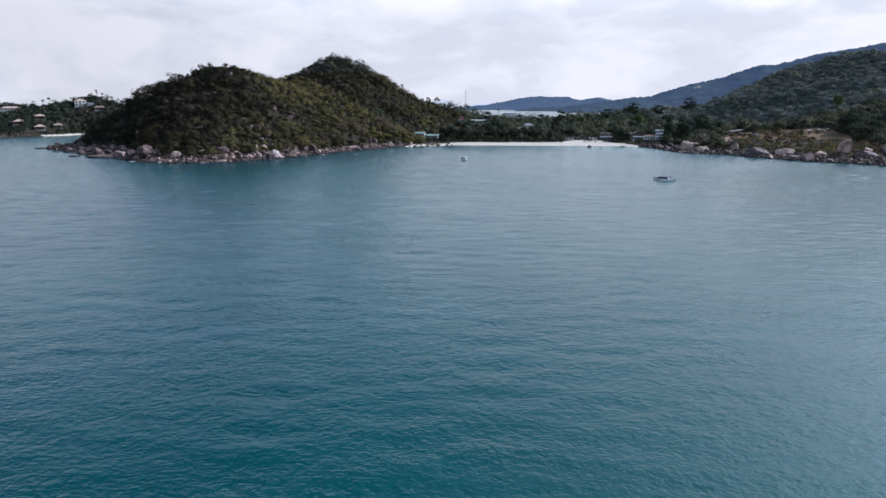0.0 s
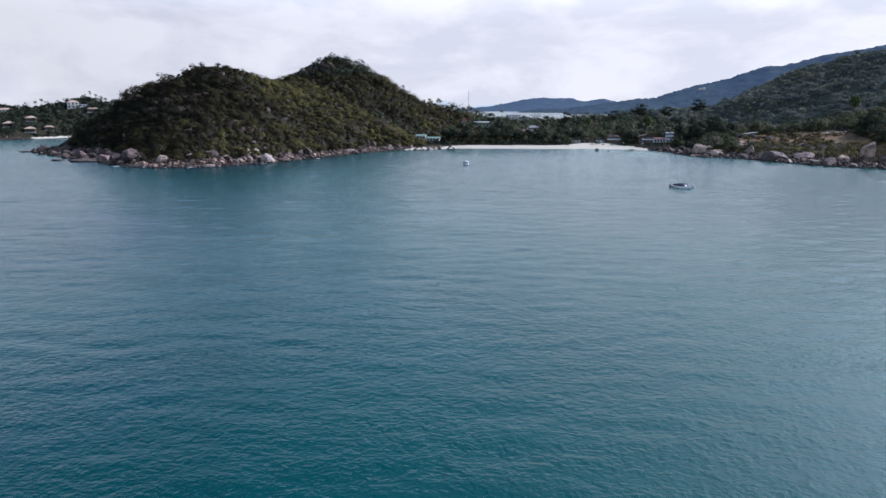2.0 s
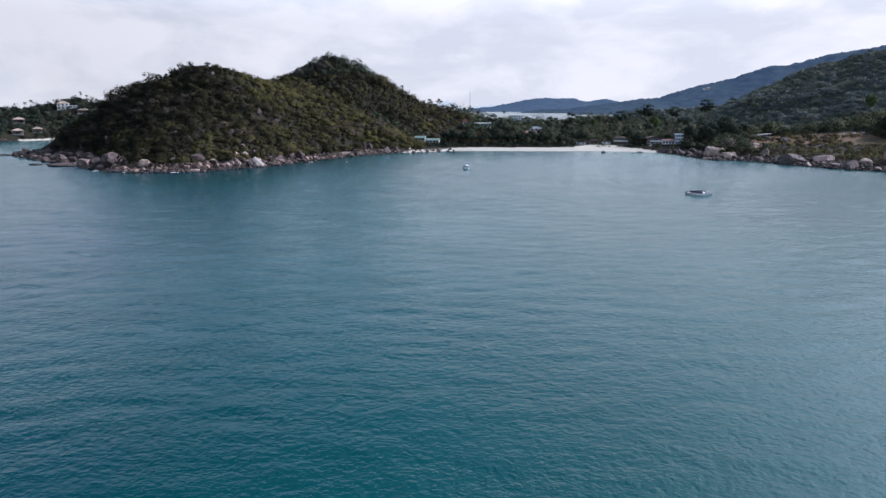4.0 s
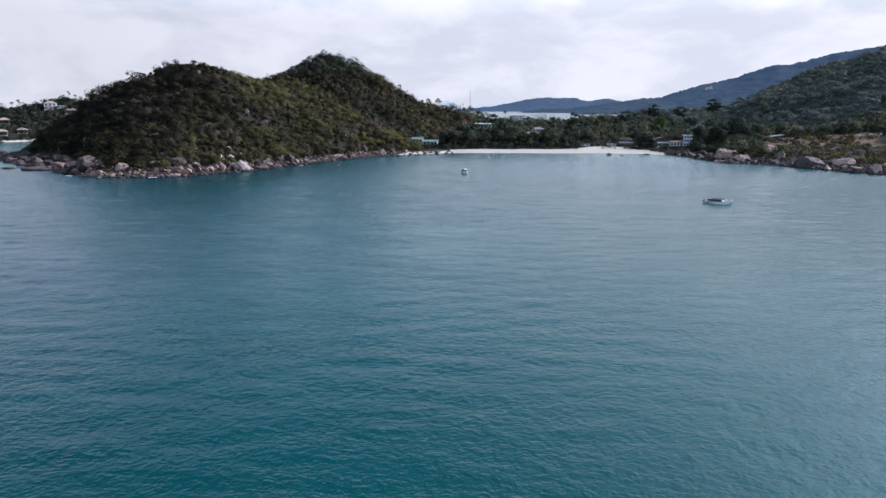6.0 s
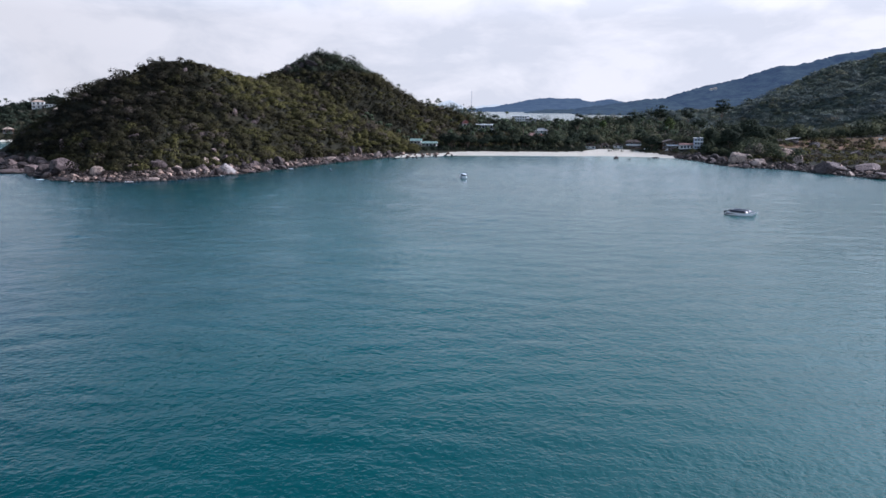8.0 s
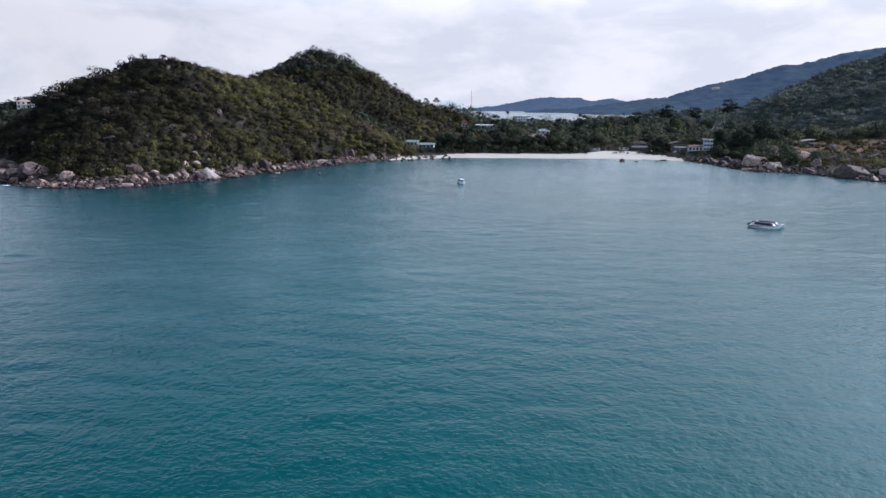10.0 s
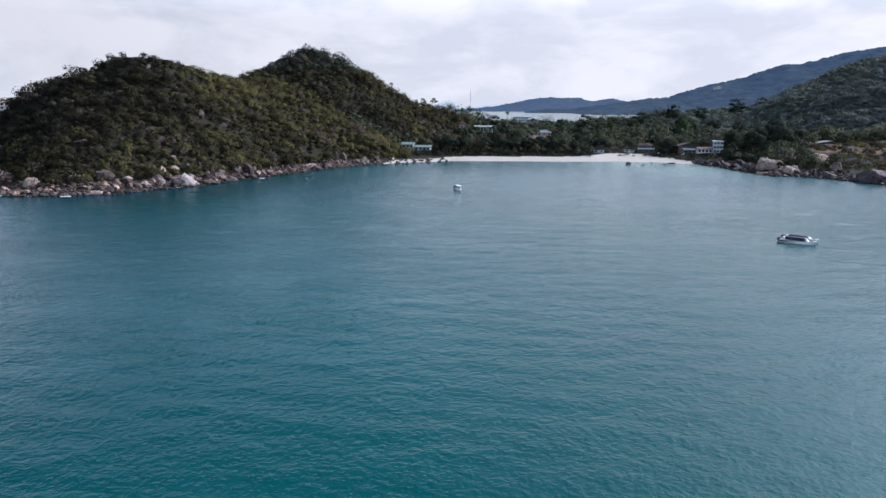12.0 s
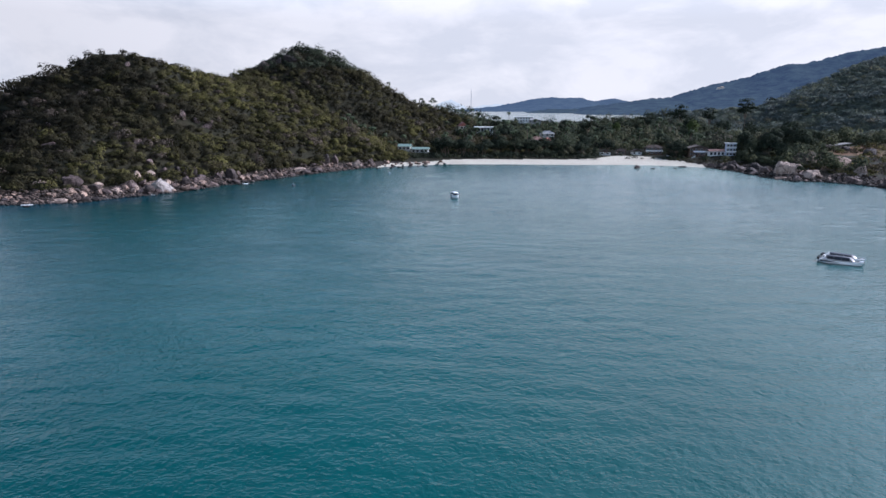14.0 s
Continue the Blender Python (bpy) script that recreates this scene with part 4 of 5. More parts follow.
bv, bf, shift = [], [], 0
for m, mesh in SMALL_BLOCKS:
    v = np.array([p.co for p in mesh.vertices]) @ np.array(m.to_3x3()).T + np.array(m.translation)
    bv.append(v)
    bf += [[i + shift for i in p.vertices] for p in mesh.polygons]
    shift += len(v)
me = bpy.data.meshes.new("shore_blocks")
me.from_pydata(np.concatenate(bv).tolist(), [], bf)
me.shade_smooth()
me.set_sharp_from_angle(angle=radians(26))
me.materials.append(M_blocks)
tagged(new("shore_blocks", me), "small tan and grey granite blocks piled between the boulders", "stones", kind="stuff")

FACES = [boulder_mesh("boulder", 151 + k, cuts=16, cut=0.50, mat=M_mauve) for k in range(3)]

# bare rock showing through the scrub
for x, y, wide, high, mesh, turn, tilt, lab in (
        (-169.8, 495.0, 6.4, 4.8, FACES[0], 20, (-12, 14), "smooth grey rock face showing through the scrub"), (-164.0, 498.6, 5.6, 5.4, FACES[1], 70, (-10, 10), "smooth grey rock face showing through the scrub"),
        (-158.7, 500.7, 6.0, 5.0, FACES[2], 40, (-10, 18), "smooth grey rock face showing through the scrub"), (-218.1, 459.9, 3.8, 2.6, HUMPS[0], 10, (0, 0), "pale grey rock face showing through the scrub"),
        (-202.0, 436.9, 5.5, 3.0, HUMPS[2], 30, (0, 8), "pale bare rock showing through the scrub"), (-217.6, 497.9, 7.7, 3.0, DARK_HUMPS[1], 0, (0, 0), "dark rock ledge showing through the scrub"),
        (-213.3, 523.2, 3.8, 3.0, HUMPS[1], 50, (0, 0), "pale grey rock below the ridge"), (-175.9, 462.7, 4.8, 4.8, HUMPS[3], 25, (-8, 0), "pinkish rock face showing through the scrub"),
        (-251.7, 447.0, 5.6, 8.4, FACES[0], 15, (-14, 0), "pale upright rock face above the headland's tip"), (-232.8, 437.0, 4.0, 7.5, FACES[1], 60, (-14, 4), "pale upright rock face above the headland's tip"),
        (-277.9, 461.4, 8.1, 6.0, TIP[0], 40, (-10, 0), "mauve rock face above the headland's tip"), (224.6, 550.5, 9.5, 4.2, HUMPS[2], 10, (0, 0), "pale mauve boulder among low bushes"),
        (212.3, 583.6, 9.0, 4.6, DARK_HUMPS[1], 75, (0, 0), "dark rounded boulder at the edge of the dry clearing"),
        (-219, 568, 6.0, 4.4, HUMPS[0], 80, (0, 0), "bare grey rocks on the ridge"), (-212, 572, 5.0, 4.0, DARK_HUMPS[0], 10, (0, 0), "bare grey rocks on the ridge"),
        *[(-216 + 6.5 * k, 742 + 3 * (k % 2), 8.0 - 0.8 * (k % 3), 6.5 - 0.8 * (k % 2), DARK_HUMPS[k % 3], 47 * k, (0, 0), "dark grey crag at the top of the rear peak") for k in range(5)]):
    shore_rock(x, y, land_z(x, y) - 0.15 * high, wide, high, mesh, lab, turn, tilt, "rock faces in the scrub")
    CLEARINGS.append((x, y - wide * 0.25, wide * 0.42))

# cobbles and small stones between the boulders
base = boulder_mesh("stone", 201, level=1, cuts=4)
tv = np.array([v.co for v in base.vertices])
tri = np.array([list(p.vertices) for p in base.polygons])


def stones(name, runs, label):
    V, F, shift = [], [], 0
    for first, last, count, inland, low, high in runs:
        for x, y in along_shore(first, last, count, inland):
            s = low * (high / low) ** (rng.uniform() ** 1.5)
            a = rng.uniform(0, 6.283)
            v = tv * (s, s * rng.uniform(0.6, 1), s * rng.uniform(0.4, 0.8))
            v = np.stack([v[:, 0] * math.cos(a) - v[:, 1] * math.sin(a), v[:, 0] * math.sin(a) + v[:, 1] * math.cos(a), v[:, 2]], 1)
            V.append(v + (x, y, max(land_z(x, y), -0.1) + 0.2 * s))
            F.append(tri + shift)
            shift += len(tv)
    me = bpy.data.meshes.new(name)
    me.from_pydata(np.concatenate(V).tolist(), [], np.concatenate(F).tolist())
    me.materials.append(M_loose)
    return tagged(new(name, me), label, "stones", kind="stuff")


stones("shore_stones", [(14, 19, 1500, (-2, 13), 0.35, 1.5), (19, 23, 1300, (-1, 11), 0.35, 1.5), (10, 12, 260, (-1, 12), 0.4, 1.5), (30, 40, 1700, (-1, 14), 0.4, 1.7), (1, 3, 420, (-1, 14), 0.6, 1.9)],
       "loose tan and grey stones strewn between the boulders")

# thin foam where the swell breaks on the outer rocks
def foam(x, y, wide, seed):
    r = np.random.default_rng(seed)
    bm = bmesh.new()
    ring = []
    for k in range(18):
        a = 6.283 * k / 18
        reach = wide * 0.5 * r.uniform(0.55, 1.0)
        ring.append(bm.verts.new((math.cos(a) * reach, math.sin(a) * reach * 0.55, 0.0)))
    middle = bm.verts.new((0, 0, 0.10))
    for k in range(18):
        bm.faces.new((ring[k], ring[(k + 1) % 18], middle))
    ob = part("sea_foam", bm, M_foam)
    ob.matrix_world = pose(x, y, 0.22)
    tagged(ob, "thin white foam where the swell breaks on a rock", "foam", kind="stuff")


for k, (x, y, wide) in enumerate(((-178.5, 389.5, 6.0), (-193, 388.5, 4.5), (-159.0, 409.0, 4.0), (-147.8, 422.5, 5.0), (-124.4, 464.5, 4.5), (-206, 388, 4.0), (-226, 393, 5.0))):
    foam(x, y, wide, 600 + k)

# ---- boats ----
def loft(rows, close=True):
    """A skin over cross-sections of equally many points."""
    bm = bmesh.new()
    rings = [[bm.verts.new(p) for p in row] for row in rows]
    for a, b in zip(rings, rings[1:]):
        for k in range(len(a) - (0 if close else 1)):
            j = (k + 1) % len(a)
            bm.faces.new((a[k], a[j], b[j], b[k]))
    return bm


def box(x0, x1, y0, y1, z0, z1, bevel=0.0):
    bm = bmesh.new()
    bmesh.ops.create_cube(bm, size=1.0)
    for v in bm.verts:
        v.co = ((x0 + x1) / 2 + v.co.x * (x1 - x0), (y0 + y1) / 2 + v.co.y * (y1 - y0), (z0 + z1) / 2 + v.co.z * (z1 - z0))
    if bevel:
        bmesh.ops.bevel(bm, geom=bm.edges[:], offset=bevel, segments=2, affect="EDGES", profile=0.6)
    return bm


def rod(a, b, radius, sides=8, top=None):
    """A round bar from a to b."""
    a, b = Vector(a), Vector(b)
    bm = bmesh.new()
    bmesh.ops.create_cone(bm, cap_ends=True, segments=sides, radius1=radius, radius2=radius if top is None else top, depth=(b - a).length)
    bmesh.ops.transform(bm, matrix=Matrix.Translation((a + b) / 2) @ (b - a).to_track_quat("Z", "Y").to_matrix().to_4x4(), verts=bm.verts)
    return bm


def speedboat(length=11.0, beam=2.9, canopy_mat=None, label=""):
    """An open passenger speedboat, bow along +x, with a long canopy on posts."""
    boat = tagged(new("speedboat"), label, "boat", "moored boats")
    L, B = length, beam / 2
    stations = [(-0.50, 0.90, -0.35, 0.95), (-0.30, 0.98, -0.40, 0.95), (0.0, 1.0, -0.42, 1.0), (0.20, 0.92, -0.38, 1.08), (0.34, 0.70, -0.25, 1.18), (0.44, 0.38, 0.10, 1.28), (0.50, 0.04, 0.85, 1.36)]
    rows, deck = [], []
    for s, w, keel, sheer in stations:
        x, hb = s * L, w * B
        half = [(x, 0.0, keel), (x, hb * 0.55, keel + 0.16), (x, hb * 0.86, keel + 0.42), (x, hb * 0.97, keel + 0.62 + 0.25 * (sheer - keel - 0.62)), (x, hb, sheer)]
        rows.append([(p[0], -p[1], p[2]) for p in half[::-1]] + half[1:])
        deck.append((x, hb, sheer))
    part("hull", loft(rows, False), M_gel, boat, "white glossy hull", True)
    # transom
    bm = bmesh.new()
    bm.faces.new([bm.verts.new(p) for p in rows[0]])
    part("transom", bm, M_gel, boat)
    # blue-black flash along the quarter
    for side in (-1, 1):
        q = [[(x * L, side * (hb * B + 0.015), z0), (x * L, side * (hb * B + 0.02), z1)] for x, hb, z0, z1 in ((-0.49, 0.885, 0.30, 0.72), (-0.35, 0.95, 0.32, 0.74), (-0.2, 0.975, 0.38, 0.62), (-0.05, 0.985, 0.46, 0.50))]
        part("hull_stripe", loft(q, False), M_navy, boat, "dark painted stripe")
        rail = [[(x, side * (hb + 0.03), z - 0.05), (x, side * (hb + 0.08), z), (x, side * (hb + 0.03), z + 0.05), (x, side * (hb - 0.03), z)] for x, hb, z in deck]
        part("rub_rail", loft(rail), M_black, boat)
    # side decks, cockpit floor, bow deck
    for side in (-1, 1):
        q = [[(x, side * hb, z), (x, side * (hb - 0.28), z + 0.03)] for x, hb, z in deck[:4]]
        part("side_deck", loft(q, False), M_gel, boat)
        q = [[(x, side * (hb - 0.28), z + 0.03), (x, side * (hb - 0.30), 0.25)] for x, hb, z in deck[:4]]
        part("coaming", loft(q, False), M_gel, boat)
    floor_rows = [[(x, -(hb - 0.29), 0.25), (x, hb - 0.29, 0.25)] for x, hb, z in deck[:4]]
    part("cockpit_floor", loft(floor_rows, False), M_grey, boat)
    q = [[(x, -hb, z), (x, 0, z + 0.10 * (hb / B) + 0.05), (x, hb, z)] for x, hb, z in deck[3:]]
    part("bow_deck", loft(q, False), M_gel, boat, smooth=True)
    part("hatch", box(0.30 * L, 0.385 * L, -0.48, 0.48, 1.22, 1.34, 0.03), M_dark, boat, "dark tinted hatch")
    # canopy on posts
    xs = (-0.36, -0.24, -0.02, 0.14, 0.22)
    tops = [[(x * L, -B * 0.86, 1.94 + dz), (x * L, -B * 0.55, 2.10 + dz), (x * L, 0, 2.16 + dz), (x * L, B * 0.55, 2.10 + dz), (x * L, B * 0.86, 1.94 + dz),
             (x * L, B * 0.82, 1.87 + dz), (x * L, 0, 2.06 + dz), (x * L, -B * 0.82, 1.87 + dz)] for x, dz in zip(xs, (-0.06, 0, 0.05, 0.04, -0.10))]
    bm = loft(tops)
    bmesh.ops.holes_fill(bm, edges=bm.edges, sides=8)
    part("canopy", bm, canopy_mat or M_navy, boat, "dark canvas canopy" if canopy_mat in (None, M_navy) else "white hardtop", True)
    for x in (-0.34, -0.18, 0.0, 0.18):
        for side in (-1, 1):
            part("post", rod((x * L, side * B * 0.84, 0.95), (x * L, side * B * 0.84, 1.93), 0.035), M_steel, boat)
    # raked windscreen and side curtains
    q = [[(0.27 * L, -B * 0.70, 1.16), (0.21 * L, -B * 0.8, 1.82)], [(0.30 * L, 0, 1.22), (0.22 * L, 0, 1.98)], [(0.27 * L, B * 0.70, 1.16), (0.21 * L, B * 0.8, 1.82)]]
    part("windscreen", loft(q, False), M_dark, boat, "dark tinted windscreen")
    for side in (-1, 1):
        q = [[(x * L, side * B * 0.85, 1.20), (x * L, side * B * 0.85, 1.93)] for x in (-0.33, 0.19)]
        part("side_curtain", loft(q, False), M_navy, boat, "rolled dark side curtain")
        part("bench", box(-0.40 * L, 0.08 * L, side * B * 0.72 - 0.2, side * B * 0.72 + 0.2, 0.25, 0.70, 0.05), M_white, boat)
    part("console", box(0.10 * L, 0.17 * L, -0.9, 0.3, 0.25, 1.25, 0.06), M_gel, boat)
    # stern arch and bathing platform
    arch = [(-0.42, -0.88, 0.95), (-0.40, -0.80, 1.75), (-0.40, 0.80, 1.75), (-0.42, 0.88, 0.95)]
    for (xa, ya, za), (xb, yb, zb) in zip(arch, arch[1:]):
        part("stern_arch", rod((xa * L, ya * B, za), (xb * L, yb * B, zb), 0.07), M_gel, boat, "white stern arch")
    part("bathing_platform", box(-0.5 * L - 0.55, -0.5 * L + 0.05, -B * 0.82, B * 0.82, 0.28, 0.40, 0.03), M_gel, boat)
    # outboards
    for y in (-0.75, 0.0, 0.75):
        motor = part("outboard", box(-0.5 * L - 0.62, -0.5 * L - 0.05, y - 0.2, y + 0.2, 0.75, 1.45, 0.09), M_black, boat, "black outboard motor")
        part("motor_leg", box(-0.5 * L - 0.42, -0.5 * L - 0.16, y - 0.07, y + 0.07, -0.4, 0.78, 0.02), M_black, motor)
    # pulpit
    for side in (-1, 1):
        part("bow_rail", rod((0.30 * L, side * B * 0.72, 1.62), (0.485 * L, side * 0.08, 1.85), 0.025), M_steel, boat)
        for x, w, z in ((0.30, 0.72, 1.14), (0.40, 0.46, 1.24)):
            part("stanchion", rod((x * L, side * B * w, z), (x * L, side * B * w, z + 0.5), 0.02), M_steel, boat)
    return boat


first_boat = speedboat(9.3, 2.6, label="white passenger speedboat with a long dark canopy, moored")
LOW = Matrix.Diagonal((1, 1, 0.82, 1))
HEAD = math.degrees(math.atan2(-5.4, 7.9))
first_boat.matrix_world = pose(80.0, 327.3, 0.0, 0, 0, HEAD) @ LOW
second = copy_thing(first_boat, pose(82.6, 331.6, 0.02, 0, 0, HEAD - 6) @ LOW)
tagged(second, "white passenger speedboat with a long dark canopy, lashed alongside another")
small = speedboat(6.0, 2.3, M_gel, "small white cabin boat with a white hardtop, moored")
small.matrix_world = pose(-22.6, 431.5, 0.0, 0, 0, -66)


def float_buoy(x, y, size):
    thing = tagged(new("mooring_buoy"), "small dark mooring buoy floating in the bay", "buoy", "mooring buoys")
    bm = bmesh.new()
    bmesh.ops.create_uvsphere(bm, u_segments=16, v_segments=10, radius=size)
    for v in bm.verts:
        v.co.z = v.co.z * 0.85 + size * 0.25
    part("float", bm, M_float, thing, smooth=True)
    part("ring", rod((0, 0, size * 0.9), (0, 0, size * 1.5), size * 0.16), M_steel, thing)
    thing.matrix_world = pose(x, y, 0)


float_buoy(-100.7, 461.7, 0.75)
float_buoy(-65.9, 520.4, 0.55)

# ---- buildings ----
def roof_mesh(w, d, z, rise, over, kind):
    """A pitched roof with its thickness, over walls of w by d at height z. hip, gable (ridge along x), front (gable to the sea) or flat."""
    x, y, t = w / 2 + over, d / 2 + over, 0.16
    if kind == "flat":
        return box(-x, x, -y, y, z, z + 0.35, 0.03)
    if kind == "hip":
        r = max(0.15, x - y)
        top = [(-r, 0), (r, 0)]
    elif kind == "gable":
        top = [(-x, 0), (x, 0)]
    else:
        top = [(0, -y), (0, y)]
    bm = bmesh.new()
    low = [bm.verts.new((a, b, z)) for a, b in ((-x, -y), (x, -y), (x, y), (-x, y))]
    under = [bm.verts.new((a, b, z - t)) for a, b in ((-x, -y), (x, -y), (x, y), (-x, y))]
    p, q = (bm.verts.new((a, b, z + rise)) for a, b in top)
    if kind == "front":
        bm.faces.new((low[0], low[1], p)), bm.faces.new((low[2], low[3], q))
        bm.faces.new((low[1], low[2], q, p)), bm.faces.new((low[3], low[0], p, q))
    else:
        bm.faces.new((low[0], low[1], q, p)), bm.faces.new((low[2], low[3], p, q))
        bm.faces.new((low[1], low[2], q)), bm.faces.new((low[3], low[0], p))
    for k in range(4):
        bm.faces.new((under[k], under[(k + 1) % 4], low[(k + 1) % 4], low[k]))
    bm.faces.new(under[::-1])
    bmesh.ops.recalc_face_normals(bm, faces=bm.faces)
    return bm


def house(x, y, z, w, d, storeys, roof, turn, wall, roof_mat, label, windows=3, rise=None, tall=2.8, over=0.6, balcony=False, posts=0, name="house", wide=0.62):
    """A house that faces the sea (-y): walls with recessed windows, roof, steps of storeys, and a veranda where posts are given."""
    thing = tagged(new(name), label, "house", "houses round the bay")
    h = storeys * tall
    part("wall", box(-w / 2, w / 2, -d / 2, d / 2, -3.0, h), wall, thing)
    part("roof", roof_mesh(w, d, h, rise if rise is not None else w * 0.16 + 0.7, over, roof), roof_mat, thing)
    for s in range(storeys):
        for k in range(windows):
            cx = (k + 0.5) * w / windows - w / 2
            ww, z0 = min(1.6 if wide < 0.7 else 9, w / windows * wide), s * tall + 0.85
            win = part("window", box(cx - ww / 2 - 0.1, cx + ww / 2 + 0.1, -d / 2 - 0.07, -d / 2 + 0.05, z0 - 0.1, z0 + tall - 1.35), M_white, thing)
            part("pane", box(cx - ww / 2, cx + ww / 2, -d / 2 - 0.09, -d / 2 - 0.04, z0, z0 + tall - 1.45), M_dark, win, "dark glass pane")
        if balcony and s:
            part("balcony", box(-w / 2 - 0.2, w / 2 + 0.2, -d / 2 - 1.3, -d / 2, s * tall - 0.12, s * tall + 0.06), M_white, thing)
            part("balustrade", box(-w / 2 - 0.2, w / 2 + 0.2, -d / 2 - 1.32, -d / 2 - 1.24, s * tall + 0.06, s * tall + 0.85), M_white, thing)
    for k in range(posts):
        px = -w / 2 + 0.3 + k * (w - 0.6) / max(1, posts - 1)
        part("veranda_post", box(px - 0.12, px + 0.12, -d / 2 - 1.9, -d / 2 - 1.66, -2.0, tall), M_white if wall is not M_timber else M_timber, thing)
    if posts:
        part("veranda_roof", box(-w / 2 - 0.3, w / 2 + 0.3, -d / 2 - 2.2, -d / 2, tall, tall + 0.16), roof_mat, thing)
        part("veranda_floor", box(-w / 2 - 0.2, w / 2 + 0.2, -d / 2 - 2.0, -d / 2, -1.2, 0.05), M_grey, thing)
    thing.matrix_world = pose(x, y, z, 0, 0, turn)
    return thing


# beach front
house(-76.8, 641, 4.6, 8.6, 6, 1, "gable", 0, M_cream, M_green, "beach house with a pale green metal roof", 3, 1.7, posts=4)
house(-65.4, 640, 2.8, 12, 6.5, 1, "gable", 0, M_white, M_green, "white beach bungalow with a weathered green roof", 4, 1.4, posts=5)
house(64.7, 641, 2.6, 7.6, 5, 1, "front", 0, M_white, M_thatch, "small white beach hut with a dark thatched roof", 2, 1.9, tall=2.3)
house(76.5, 646, 2.8, 5.5, 5, 1, "hip", 0, M_timber, M_thatch, "open timber beach bar with a thatched roof", 2, 1.8, posts=3)
house(87.3, 646, 2.8, 7.0, 5, 1, "front", 0, M_white, M_thatch, "white gabled beach bungalow with a brown roof", 2, 1.7, tall=2.3)
house(99.2, 648, 2.8, 11.4, 6, 2, "hip", 0, M_timber, M_thatch, "two-storey timber beach restaurant with a thatched roof and pale balcony", 4, 1.8, tall=2.5, balcony=True)
house(123.6, 626, 4.0, 13.0, 8, 2, "front", 0, M_timber, M_thatch, "seaside restaurant with a broad brown gable and white awning", 4, 1.9, tall=2.6, over=0.9)
house(133.8, 620, 4.4, 9.6, 6, 1, "gable", 0, M_white, M_brick, "low white annex with a reddish roof", 4, 1.2, tall=3.2)
house(141.6, 616, 4.6, 5.8, 5, 3, "flat", -6, M_blue, M_white, "three-storey blue and white guest house with rows of windows", 3, tall=2.75, balcony=True)
awning = tagged(new("awning"), "white canvas awning over the restaurant terrace", "awning")
part("cloth", loft([[(-5.0, -6.6, 2.6), (-5.0, -4.1, 3.5)], [(5.0, -6.6, 2.6), (5.0, -4.1, 3.5)]], False), M_white, awning)
for k in range(4):
    part("pole", rod((-4.8 + 3.2 * k, -6.5, -2.2), (-4.8 + 3.2 * k, -6.5, 2.6), 0.06), M_white, awning)
awning.matrix_world = pose(124.6, 626, 4.0)
stair = tagged(new("staircase"), "white concrete steps up from the beach to the restaurant", "staircase")
for k in range(10):
    part("step", box(-1.3 - 0.42 * k, -0.88 - 0.42 * k + 0.05, -0.8, 0.8, -2.6, 1.55 - 0.26 * k), M_white, stair)
part("side_wall", loft([[(-0.8, -0.95, -2.6), (-0.8, -0.95, 2.4)], [(-5.6, -0.95, -2.6), (-5.6, -0.95, -0.4)]], False), M_white, stair)
stair.matrix_world = pose(121.5, 619.5, 2.4)

# behind the beach, among the trees
# wide dark panes here paint the shade inside the frame's open bays
house(-24.5, 750, 13.2, 16.0, 8, 1, "flat", 0, M_white, M_white, "long white concrete frame building with wide dark openings", 6, tall=4.4, wide=0.86)
house(-42.6, 740, 16.2, 5.6, 5, 1, "front", 20, M_cream, M_redroof, "small house with a bright red gabled roof", 2, 3.2)
house(20.5, 731, 5.6, 10.5, 7, 1, "hip", 10, M_cream, M_brick, "house with a faded red tiled roof among palms", 3, 2.6)
house(29.0, 728, 5.0, 6, 6, 1, "front", -15, M_cream, M_redroof, "small house with a red gabled roof", 2, 2.4)
house(31.5, 781, 8.6, 13, 8, 1, "hip", 0, M_cream, M_grey, "bungalow with a pale grey hipped roof", 3, 2.4)
house(13.0, 960, 16.6, 22, 9, 2, "flat", 0, M_white, M_white, "long white two-storey block above the treetops", 7, tall=2.9)
house(24, 905, 17.8, 13, 8, 1, "hip", 0, M_grey, M_grey, "long house with a grey roof", 3, 1.8)

# villas on the distant west hill
for x, y, w, st, lab in ((-600, 785, 27, 1, "long white villa with a tan hipped roof on the hillside"), (-515.5, 713, 10.5, 1, "villa with a tan hipped roof on the hillside"),
                         (-521, 686.5, 11, 1, "villa with a tan hipped roof low on the hillside"), (-495, 682.5, 10, 1, "villa with a tan hipped roof near the shore"),
                         (-503, 770, 12, 2, "two-storey white villa with a tan roof on the hilltop"), (-477, 766, 11.5, 1, "villa with a tan hipped roof below the palms"),
                         (-486.5, 700.5, 8.5, 1, "villa with a tan hipped roof near the shore")):
    # brown walls on the small villas stand in for shade under their verandas
    house(x, y + 4, land_z(x, y), w, 8, st, "hip", 30, M_white if w > 25 or st == 2 else M_timber, M_tile, lab, max(3, int(w / 3.2)), 2.2, tall=3.3 if st == 1 else 3.6, posts=5)
house(-491.5, 777, land_z(-491.5, 774), 9, 5, 1, "flat", 30, M_white, M_white, "low white flat-roofed wing beside the hilltop villa", 3)

# pale buildings on the mountain across the water
for x, z, w in ((866, 103, 11), (882, 106, 15), (986, 53, 9)):
    house(x, 3172, z, w, 8, 1, "hip", 10, M_cream, M_tile, "distant pale house on the wooded mountain", 3, 2, tall=4.5)

